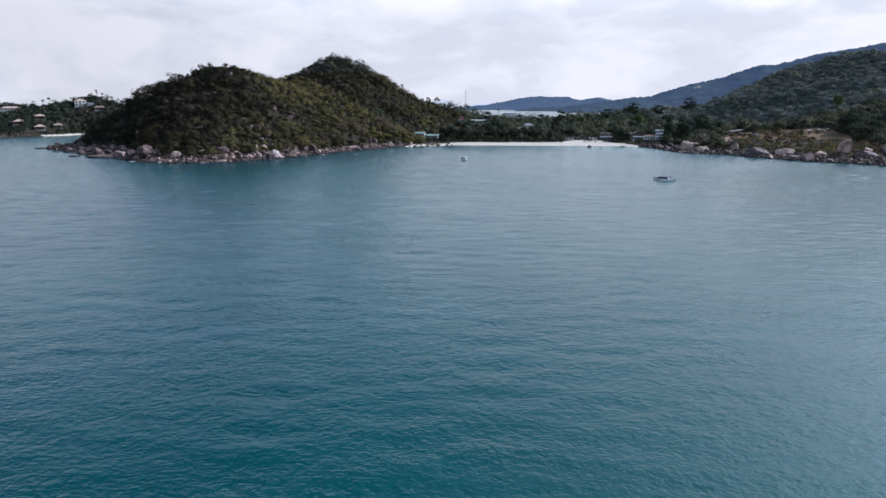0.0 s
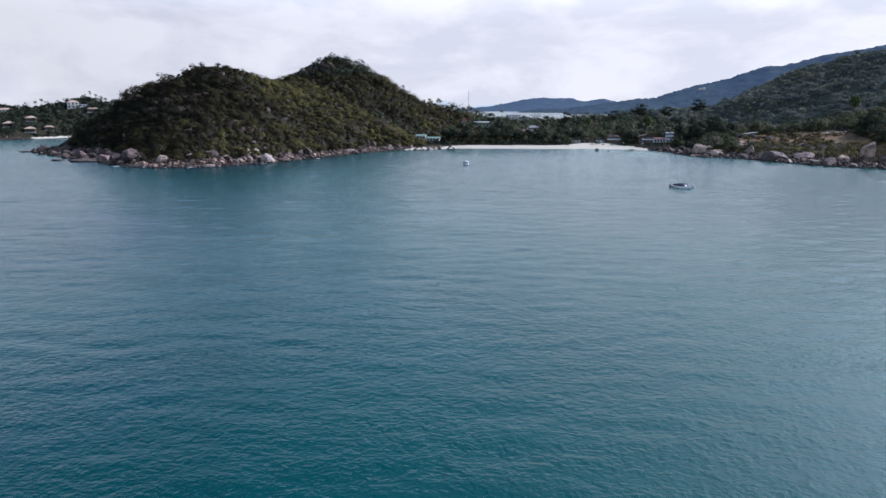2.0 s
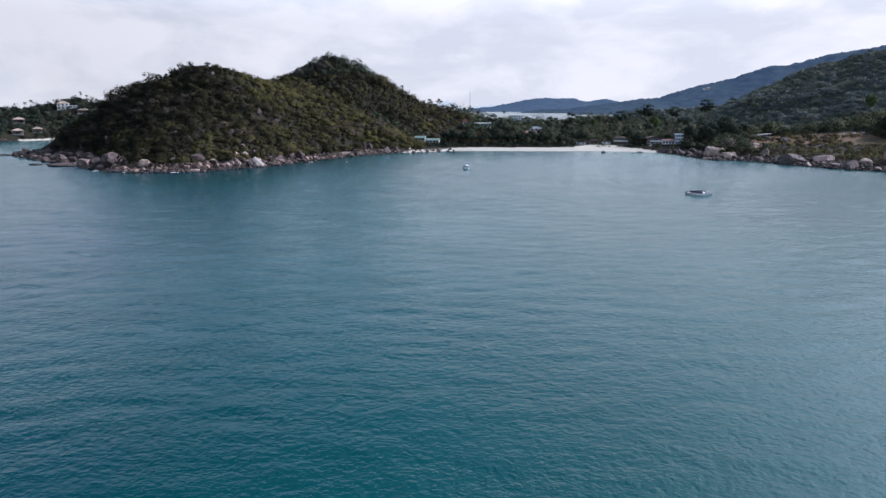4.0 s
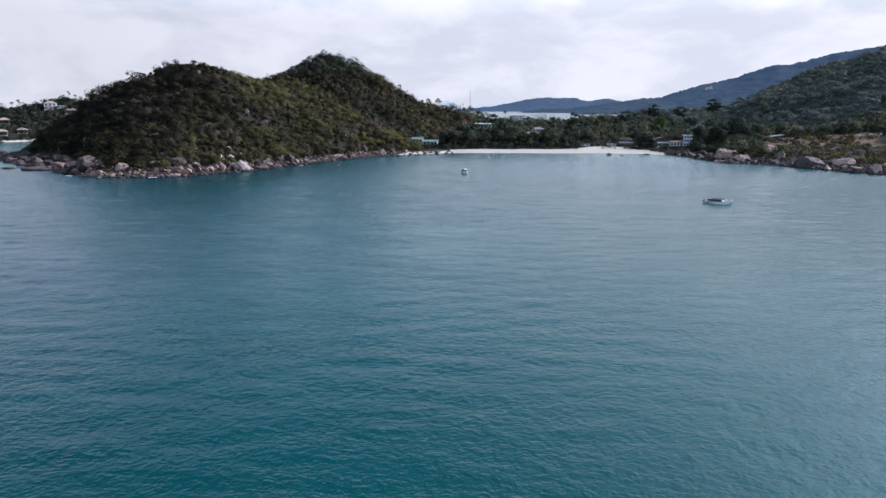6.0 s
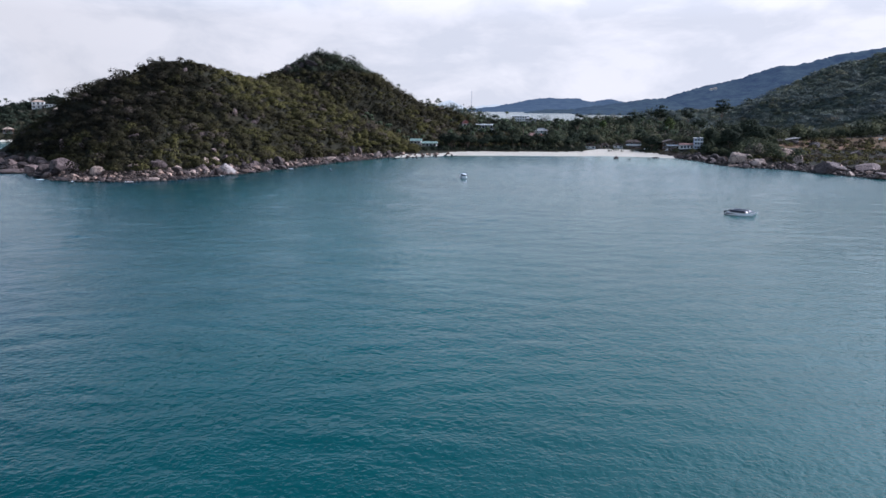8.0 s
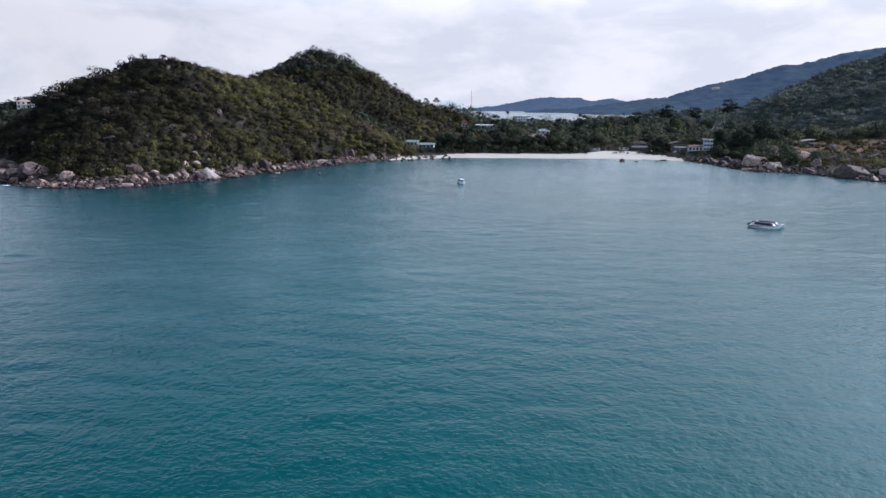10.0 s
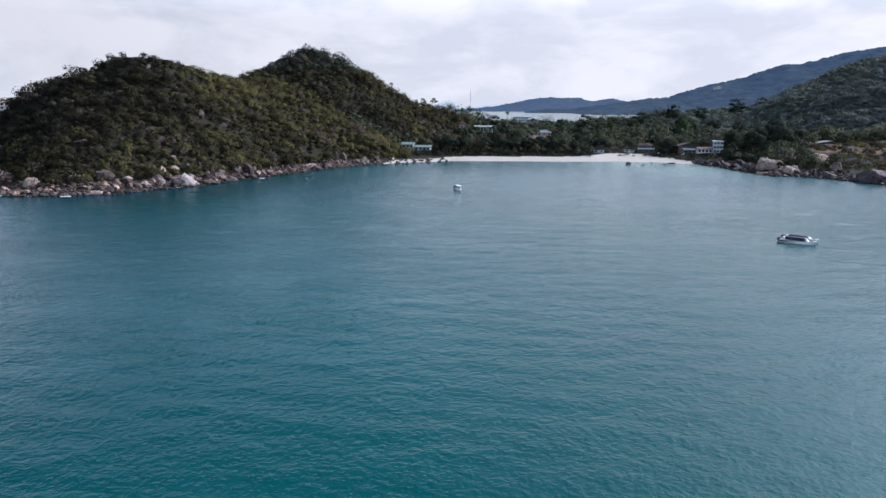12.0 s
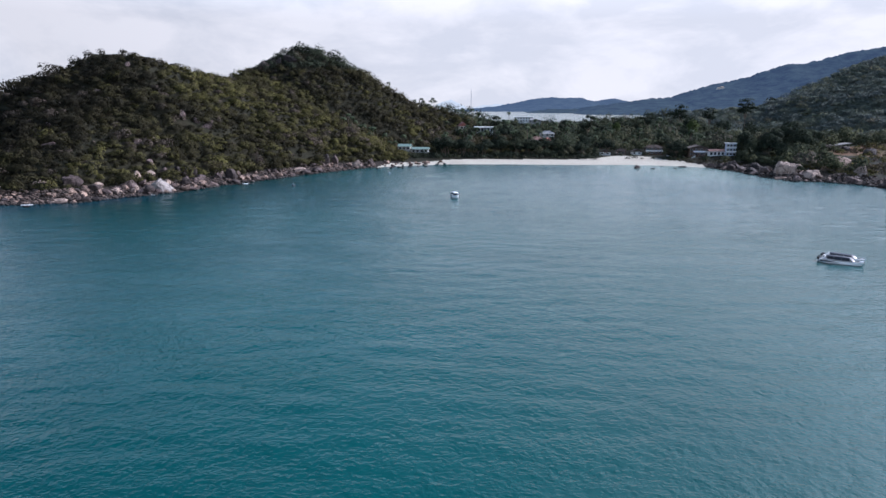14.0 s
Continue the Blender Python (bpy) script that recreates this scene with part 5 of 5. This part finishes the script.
# concrete shelter on the edge of the dry clearing
shelter = tagged(new("concrete_shelter"), "low mossy grey concrete shelter with a sloping slab roof", "shelter")
part("slab_roof", loft([[(-9, -4, 0.6), (-9, 4, 0.6), (-9, 4, 0.95), (-9, -4, 0.95)], [(9, -4, 3.0), (9, 4, 3.0), (9, 4, 3.4), (9, -4, 3.4)]]), M_moss, shelter)
part("back_wall", box(-9, 9, 2.6, 3.0, -4, 1.1), M_moss, shelter)
for k in range(4):
    part("pillar", box(-7.6 + 5 * k - 0.25, -7.6 + 5 * k + 0.25, -3.4, -2.9, -4, 0.75 + 0.65 * k), M_moss, shelter)
shelter.matrix_world = pose(201, 606, 11.0, 0, 0, 8)
for k, (x, y) in enumerate(((268, 609), (276, 612), (283, 611), (296, 610), (303, 612))):
    tank = tagged(new("white_block"), "pale concrete block lying on the dry clearing", "concrete block", "blocks on the clearing")
    part("body", box(-1.3, 1.3, -0.8, 0.8, -0.6, 0.9 + 0.2 * (k % 2), 0.08), M_white, tank)
    tank.matrix_world = pose(x, y, land_z(x, y), 0, 0, 23 * k)

# radio mast
mast = tagged(new("radio_mast"), "tall thin steel lattice radio mast above the treetops", "radio mast")
HM = 56
corner = [(math.cos(a) * 0.9, math.sin(a) * 0.9) for a in (0.4, 2.494, 4.589)]
for cx_, cy_ in corner:
    part("leg", rod((cx_, cy_, 0), (cx_ * 0.45, cy_ * 0.45, HM), 0.14), M_steel, mast)
for k in range(14):
    f0, f1 = k / 14, (k + 1) / 14
    for j in range(3):
        a, b = corner[j], corner[(j + 1) % 3]
        s0, s1 = 1 - 0.55 * f0, 1 - 0.55 * f1
        part("brace", rod((a[0] * s0, a[1] * s0, HM * f0), (b[0] * s1, b[1] * s1, HM * f1), 0.07, 6), M_steel, mast)
part("antenna", rod((0, 0, HM), (0, 0, HM + 4), 0.08), M_steel, mast)
mast.matrix_world = pose(-64, 1207, 2.0)

# parasols, loungers and fence along the top of the beach
def parasol(x, y, mat, label):
    t = tagged(new("beach_parasol"), label, "parasol", "parasols on the beach")
    bm = bmesh.new()
    bmesh.ops.create_cone(bm, cap_ends=False, segments=8, radius1=1.5, radius2=0.05, depth=0.6)
    bmesh.ops.translate(bm, verts=bm.verts, vec=(0, 0, 2.4))
    part("canopy", bm, mat, t)
    part("pole", rod((0, 0, -0.3), (0, 0, 2.5), 0.04), M_white, t)
    t.matrix_world = pose(x, y, land_z(x, y))


for k in range(13):
    x = -40 + k * 9.6 + 3 * math.sin(k * 5.1)
    parasol(x, 622 + 14 * math.exp(-((x - 50) / 60) ** 2) + 2 * math.sin(k * 3.3), M_thatch, "brown thatched beach parasol")
wall_row = tagged(new("garden_wall"), "low pale garden wall at the top of the beach", "wall")
for k in range(16):
    part("block", box(k * 1.3, k * 1.3 + 1.22, -0.15, 0.15, -1, 0.75), M_white, wall_row)
wall_row.matrix_world = pose(106, 636, 2.6, 0, 0, -22)

# ---- trees that stand out ----
CLEARINGS += [(64.7, 622, 8), (87, 627, 8), (99, 627, 9), (76, 625, 6), (-71, 624, 12), (-71, 636, 13), (64.7, 636, 8), (76, 641, 6), (87, 641, 7), (99, 642, 9), (124, 619, 11), (134, 613, 9), (141, 609, 9), (-24.5, 746, 9), (-42, 738, 4),
              (20, 722, 9), (29, 720, 8), (31, 771, 11), (15, 950, 12), (24, 895, 11), (41.7, 697, 4), (201, 598, 12), (132, 600, 9), (142, 597, 9), (120, 606, 9), (121, 615, 9),
              (-600, 778, 13), (-515, 707, 7), (-521, 680, 7), (-495, 676, 7), (-503, 765, 8), (-477, 761, 7), (-486, 694, 6), (-491, 769, 6), (-597, 768, 9)]


def branch_tube(bm, pts, r0, r1, sides=7):
    """A tapered limb along points."""
    rings = []
    for k, p in enumerate(pts):
        p = Vector(p)
        nxt = Vector(pts[min(k + 1, len(pts) - 1)]) - Vector(pts[max(k - 1, 0)])
        q = nxt.to_track_quat("Z", "Y")
        r = r0 + (r1 - r0) * k / (len(pts) - 1)
        rings.append([bm.verts.new(p + q @ Vector((math.cos(6.283 * j / sides) * r, math.sin(6.283 * j / sides) * r, 0))) for j in range(sides)])
    for a, b in zip(rings, rings[1:]):
        for j in range(sides):
            bm.faces.new((a[j], a[(j + 1) % sides], b[(j + 1) % sides], b[j]))


def broad_tree(seed, height, radius, mat, tint, label, leaves=420, leaf=0.42):
    r = np.random.default_rng(seed)
    tree = tagged(new("tree"), label, "tree", "trees behind the beach")
    bm = bmesh.new()
    fork = height * 0.38
    branch_tube(bm, [(0, 0, -1), (0.15, 0.1, fork * 0.5), (0, 0.2, fork)], 0.38, 0.26)
    spots = []
    for k in range(6):
        a = 6.283 * k / 6 + r.uniform(-0.4, 0.4)
        reach, up = radius * r.uniform(0.35, 0.7), height * r.uniform(0.55, 0.86)
        tip = (math.cos(a) * reach, math.sin(a) * reach, up)
        branch_tube(bm, [(0, 0.2, fork), (tip[0] * 0.5, tip[1] * 0.5, (fork + up) * 0.52), tip], 0.2, 0.06, 6)
        spots.append((*tip, radius * r.uniform(0.42, 0.62), r.uniform(0.6, 0.9), tint + r.uniform(-0.08, 0.08)))
    spots.append((0, 0, height * 0.88, radius * 0.6, 0.7, tint))
    spots.append((0, 0, height * 0.6, radius * 0.7, 0.7, tint))
    part("trunk", bm, M_bark, tree)
    V, T, N = leaf_cloud(np.array(spots), leaves // 8, leaf, seed, 4)
    crown = mesh_object("crown", V, np.arange(len(V)).reshape(-1, 4), [mat], tint=T, puff=N)
    crown.parent = tree
    return tree


def palm(seed, height, label):
    r = np.random.default_rng(seed)
    tree = tagged(new("palm_tree"), label, "palm tree", "coconut palms")
    lean = r.uniform(-1.6, 1.6, 2)
    bm = bmesh.new()
    stem = [(lean[0] * f * f, lean[1] * f * f, height * f - (1 if f == 0 else 0)) for f in (0, 0.3, 0.6, 0.85, 1)]
    branch_tube(bm, stem, 0.20, 0.12)
    part("trunk", bm, M_bark, tree)
    V, T = [], []
    top = np.array(stem[-1])
    for k in range(17):
        a = k * 2.4 + r.uniform(-0.2, 0.2)
        rise, length = r.uniform(-0.35, 0.85), r.uniform(2.7, 3.6)
        out = np.array([math.cos(a), math.sin(a), 0])
        side = np.array([-math.sin(a), math.cos(a), 0])
        prev = top
        for s in range(1, 7):
            f = s / 6
            cur = top + out * length * f * (1 - 0.12 * f) + np.array([0, 0, length * (rise * f - 0.85 * f * f)])
            w = 0.62 * math.sin(math.pi * (0.12 + 0.85 * f)) + 0.05
            droop = np.array([0, 0, -0.35 * w])
            V += [prev, prev + side * w + droop, cur + side * w * 0.9 + droop, cur, prev, cur, cur - side * w * 0.9 + droop, prev - side * w + droop]
            T += [r.uniform(0, 0.8)] * 2
            prev = cur
    crown = mesh_object("crown", np.array(V), np.arange(len(V)).reshape(-1, 4), [M_palm], tint=T)
    crown.parent = tree
    return tree


ROOFS = [(20.5, 731, 7.5, 7), (29, 728, 6.5, 5), (31.5, 781, 10.2, 8), (15, 960, 19.5, 8), (24, 905, 19, 8), (-24.5, 750, 14, 9), (64.7, 641, 3.2, 5), (87.3, 646, 3.4, 5), (99.2, 648, 3.6, 7)]


def low_before_roofs(x, y, half):
    """Height that plants in front of a house keep below, so that its roof stands clear."""
    top = np.full(np.shape(x), 1e3)
    for hx, hy, hz, w in ROOFS:
        f = (y - 150) / (hy - 150)
        near = (np.abs(x - hx * f) < w + half * 0.4) & (y < hy) & (y > hy - 130)
        top = np.where(near, np.minimum(top, 37 + (hz - 37) * f), top)
    return top


beach_trees = [broad_tree(300 + k, h, rad, M_wood, tint, "dark green spreading beach tree behind the sand") for k, (h, rad, tint) in enumerate(((9, 5.5, 0.1), (11, 6.0, 0.3), (8, 5.0, 0.2), (10, 5.0, 0.45), (12, 6.0, 0.15)))]
palms = [palm(400 + k, h, "coconut palm with a slender grey trunk") for k, h in enumerate((8, 11, 13, 10, 15))]
rng = np.random.default_rng(71)
for k, t in enumerate(beach_trees):
    t.matrix_world = pose((-47, -33, -12, 9, 22)[k], (616, 620, 626, 631, 634)[k], 2.2)
for k in range(58):
    x = rng.uniform(-55, 118)
    front = 611 + 20 * math.exp(-((x - 52) / 62) ** 2)
    y = front + rng.uniform(0, 20)
    if any(math.hypot(x - a, y - b) < c - 1 for a, b, c in CLEARINGS):
        continue
    if low_before_roofs(x, y, 3.0) < land_z(x, y) + 6:
        continue
    copy_thing(beach_trees[k % 5], pose(x, y, land_z(x, y), 0, 0, rng.uniform(0, 360)) @ Matrix.Scale(rng.uniform(0.75, 1.15), 4))


def stand(x, y, k, size=1.0, dz=0.0):
    return copy_thing(palms[k % 5], pose(x, y, land_z(x, y) + dz, 0, 0, (k * 73) % 360) @ Matrix.Scale(size, 4))


for k, t in enumerate(palms):
    t.matrix_world = pose(-97 + 4.6 * k, 826 + 2 * k, land_z(-97 + 4.6 * k, 826 + 2 * k))
for k in range(9):
    stand(-102 + 3.1 * k, 822 + (k * 7) % 11, k, 0.8 + 0.05 * (k % 5))
stand(-118, 806, 2, 0.9)
for k in range(20):                                   # skyline of the west hill
    x = -500 + 2.9 * k
    stand(x, 794 + (k * 5) % 9, k, 0.50 + 0.07 * (k % 4))
stand(-560, 800, 2, 0.9)
stand(-572, 803, 1, 0.9)
for k in range(170):                                   # groves on the flat land behind the beach
    x, y = rng.uniform(-60, 150), rng.uniform(655, 900)
    if any(math.hypot(x - a, y - b) < c * 0.7 for a, b, c in CLEARINGS):
        continue
    stand(x, y, k, rng.uniform(0.85, 1.15))
for k in range(16):
    stand(rng.uniform(-128, -66), rng.uniform(600, 660), k, rng.uniform(0.7, 0.95))
tall = [broad_tree(370 + k, h, rad, M_wood, tint, "very tall dark tree standing clear of the woodland", 900, 0.44) for k, (h, rad, tint) in enumerate(((29, 8.0, 0.15), (25, 6.5, 0.3)))]
for k, (x, y, top) in enumerate(((152.3, 800, 40.8), (63, 735, 32.0), (242, 900, 45.0), (43, 725, 27.0), (192, 850, 35.6), (-16, 800, 28.5), (118, 770, 31.0))):
    at = pose(x, y, land_z(x, y), 0, 0, 77 * k) @ Matrix.Scale((top - land_z(x, y)) / (31 if k % 2 == 0 else 27), 4)
    if k < 2:
        tall[k].matrix_world = at
    else:
        copy_thing(tall[k % 2], at)
bright = broad_tree(333, 13, 5.5, M_bright, 0.5, "light yellow-green leafy tree among darker woodland", 900, 0.4)
bright.matrix_world = pose(143, 720, land_z(143, 720)) @ Matrix.Diagonal((0.9, 0.9, 1.55, 1))
for x, y, s in ((330, 700, 1.1), (90, 760, 0.9)):
    copy_thing(bright, pose(x, y, land_z(x, y), 0, 0, x) @ Matrix.Scale(s, 4))

for k in range(34):                                   # taller crowns that stand out of the woodland
    x, y = rng.uniform(-20, 210), rng.uniform(670, 930)
    if any(math.hypot(x - a, y - b) < c + 3 for a, b, c in CLEARINGS):
        continue
    if low_before_roofs(x, y, 5.0) < 900:
        continue
    copy_thing(beach_trees[k % 5], pose(x, y, land_z(x, y), 0, 0, k * 51) @ Matrix.Scale(rng.uniform(1.15, 1.6), 4))

for x, y, h in ((-33, 739, 10.5), (-27, 738, 10.0), (-21, 738, 10.2), (-15, 739, 10.6), (-46, 733, 12.5), (-40, 733, 12.0), (-37, 737, 12.4)):
    copy_thing(beach_trees[int(-x) % 5], pose(x, y, land_z(x, y), 0, 0, x * 29) @ Matrix.Scale(max(0.4, (h + 4.2 - land_z(x, y)) / (9, 11, 8, 10, 12)[int(-x) % 5]), 4))

# ---- woods and scrub, region by region ----
great = [broad_tree(350 + k, h, rad, M_wood, tint, "large dark spreading tree above the rocky shore", 1500, 0.40) for k, (h, rad, tint) in enumerate(((14, 8.0, 0.20), (16, 9.0, 0.30), (12, 7.5, 0.42)))]
for k, (x, y, s) in enumerate(((156, 588, 1.0), (172, 584, 1.1), (186, 600, 1.0), (163, 604, 1.05), (176, 612, 1.15), (190, 622, 1.0), (150, 612, 0.95), (292, 590, 1.0), (305, 575, 1.0), (300, 606, 1.1), (318, 590, 1.0), (290, 560, 0.9), (308, 548, 0.9), (-37, 622, 0.62), (-30, 626, 0.75), (-18, 622, 0.70), (-8, 630, 0.8), (3, 628, 0.62), (14, 632, 0.7), (38, 634, 0.6), (-48, 620, 0.55), (52, 660, 0.8), (108, 664, 0.85), (116, 650, 0.7))):
    if k < 3:
        great[k].matrix_world = pose(x, y, land_z(x, y) - 0.3)
    else:
        copy_thing(great[k % 3], pose(x, y, land_z(x, y) - 0.3, 0, 0, k * 67) @ Matrix.Scale(s, 4))


def seen_side(x, y):
    """Inside the stretch of country that the bay looks out on."""
    return (x < 0.61 * y + 15) & (x > -0.78 * y - 10)


def on_headland(x, y, z, d):
    return (d > 9.5 + 4.5 * value_noise(x, y, 14, 5) + 5 * np.clip((-214 - x) / 15, 0, 1)) & (x > -326) & ((y < 548) | (x > -238))


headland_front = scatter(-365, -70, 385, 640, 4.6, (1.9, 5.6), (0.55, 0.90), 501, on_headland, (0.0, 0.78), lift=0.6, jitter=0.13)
crest = np.clip((headland_front[:, 2] - 50) / 8, 0, 1)
headland_front[:, 3] *= 1 - 0.32 * crest
# brown growth west, its shade put into the tint; olive and yellow-green towards the bay
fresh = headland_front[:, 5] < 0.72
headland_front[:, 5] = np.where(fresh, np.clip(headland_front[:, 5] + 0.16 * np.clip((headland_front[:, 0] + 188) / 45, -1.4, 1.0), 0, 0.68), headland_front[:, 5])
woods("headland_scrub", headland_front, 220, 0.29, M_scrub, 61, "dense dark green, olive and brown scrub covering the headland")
# low plants kept at dark tints, painting shade between the crowns
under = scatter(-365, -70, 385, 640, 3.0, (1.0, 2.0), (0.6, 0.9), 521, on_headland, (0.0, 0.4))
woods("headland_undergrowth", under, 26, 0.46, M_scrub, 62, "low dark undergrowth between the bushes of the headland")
saddle = scatter(-300, 20, 640, 850, 5.4, (2.4, 6.0), (0.7, 1.1), 503, lambda x, y, z, d: (y < 812) & (x > -250) & (d > 34) & (x < 10 - (y - 640) * 0.1), (0.05, 0.66))
peak = (saddle[:, 2] > 66) & (saddle[:, 1] > 715)
woods("peak_woodland", saddle[peak], 130, 0.36, M_wood, 64, "dark grey-green woodland on the rear peak")
# same dark tints for the shaded gaps of the rear ridge
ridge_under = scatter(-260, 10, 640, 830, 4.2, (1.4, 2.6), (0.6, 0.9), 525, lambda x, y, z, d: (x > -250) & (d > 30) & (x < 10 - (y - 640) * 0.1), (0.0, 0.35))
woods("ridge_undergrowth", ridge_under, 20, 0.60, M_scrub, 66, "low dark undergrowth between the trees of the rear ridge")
woods("ridge_woodland", saddle[~peak], 110, 0.38, M_scrub, 63, "dense olive and dark green woodland on the rear ridge")
plain_wood = scatter(-100, 200, 600, 1020, 6.4, (2.2, 6.8), (0.7, 1.25), 505, lambda x, y, z, d: (d > 31) & ((x > 10 - (y - 640) * 0.1) | (y > 812)), (0.0, 0.9), lift=1.0, jitter=0.22)
plain_wood[:, 2] -= 1.6 * np.clip((plain_wood[:, 1] - 760) / 120, 0, 1)
plain_wood[:, 2] = np.minimum(plain_wood[:, 2], low_before_roofs(plain_wood[:, 0], plain_wood[:, 1], plain_wood[:, 3]) - plain_wood[:, 3] * plain_wood[:, 4] * 0.9)
woods("beach_woodland", plain_wood, 100, 0.40, M_wood, 65, "mixed dark green woodland and gardens behind the beach")
near_right = scatter(118, 440, 470, 700, 5.8, (2.4, 7.2), (0.75, 1.1), 507, lambda x, y, z, d: (d > 13) & seen_side(x, y) & ((y > 585) | (x < 172) | (x > 280)), (0.1, 1.0), lift=0.8)
woods("east_shore_woodland", near_right, 150, 0.38, M_wood, 67, "dark green and olive trees on the east shore")
low_right = scatter(150, 300, 440, 604, 4.0, (1.0, 3.4), (0.55, 0.9), 517, lambda x, y, z, d: (d > 11) & (value_noise(x, y, 18, 77) > 0.26), (0.25, 1.0))
woods("east_shore_bushes", low_right, 70, 0.36, M_scrub, 68, "low olive bushes between the granite outcrops")
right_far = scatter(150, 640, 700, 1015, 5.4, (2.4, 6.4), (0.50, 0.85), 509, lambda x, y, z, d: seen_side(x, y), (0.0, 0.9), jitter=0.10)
woods("east_hill_woodland", right_far, 54, 0.54, M_hazy_hill, 69, "dark woodland rising up the east hill", level=1.6)
left_far = scatter(-640, -395, 600, 812, 5.4, (2.4, 6.0), (0.6, 0.95), 511, lambda x, y, z, d: (d > 9) & seen_side(x, y), (0.0, 0.34))
woods("west_hill_woodland", left_far, 75, 0.5, M_wood, 71, "dark woodland round the villas on the west hill")
back_wood = scatter(-120, 320, 1020, 1230, 8.0, (2.6, 5.4), (0.8, 1.2), 513, None, (0.0, 0.7))
woods("isthmus_woodland", back_wood, 44, 0.9, M_wood, 73, "dark woodland on the far side of the isthmus")
fx, fy = np.random.default_rng(9).uniform(190, 290, 460), np.random.default_rng(10).uniform(530, 614, 460)
ok = in_field(fx, fy) & (value_noise(fx, fy, 24, 91) > 0.48)
fz = land(fx, fy)[0]
fr = np.random.default_rng(12).uniform(0.9, 3.2, 460)
field_spots = np.stack([fx, fy, fz + fr * 0.4, fr, np.full(460, 0.8), np.random.default_rng(13).uniform(0.1, 0.85, 460)], 1)[ok]
woods("field_bushes", field_spots, 70, 0.34, M_scrub, 75, "low olive bushes scattered over the dry clearing")
slope = scatter(108, 160, 572, 626, 3.0, (0.7, 1.7), (0.6, 0.9), 523, lambda x, y, z, d: (d > 9) & (y < 611 - (x - 120) * 0.1), (0.0, 0.6), free=False)
woods("terrace_bushes", slope, 60, 0.30, M_scrub, 79, "low dark bushes on the slope below the guest house")
hedge = scatter(-86, 116, 590, 650, 3.6, (1.2, 3.0), (0.7, 1.1), 519, lambda x, y, z, d: (d > 20 + 7 * value_noise(x, y, 9, 33)) & (d < 48), (0.0, 0.6))
woods("beach_bushes", hedge, 80, 0.32, M_wood, 77, "dark green bushes under the trees along the top of the beach")
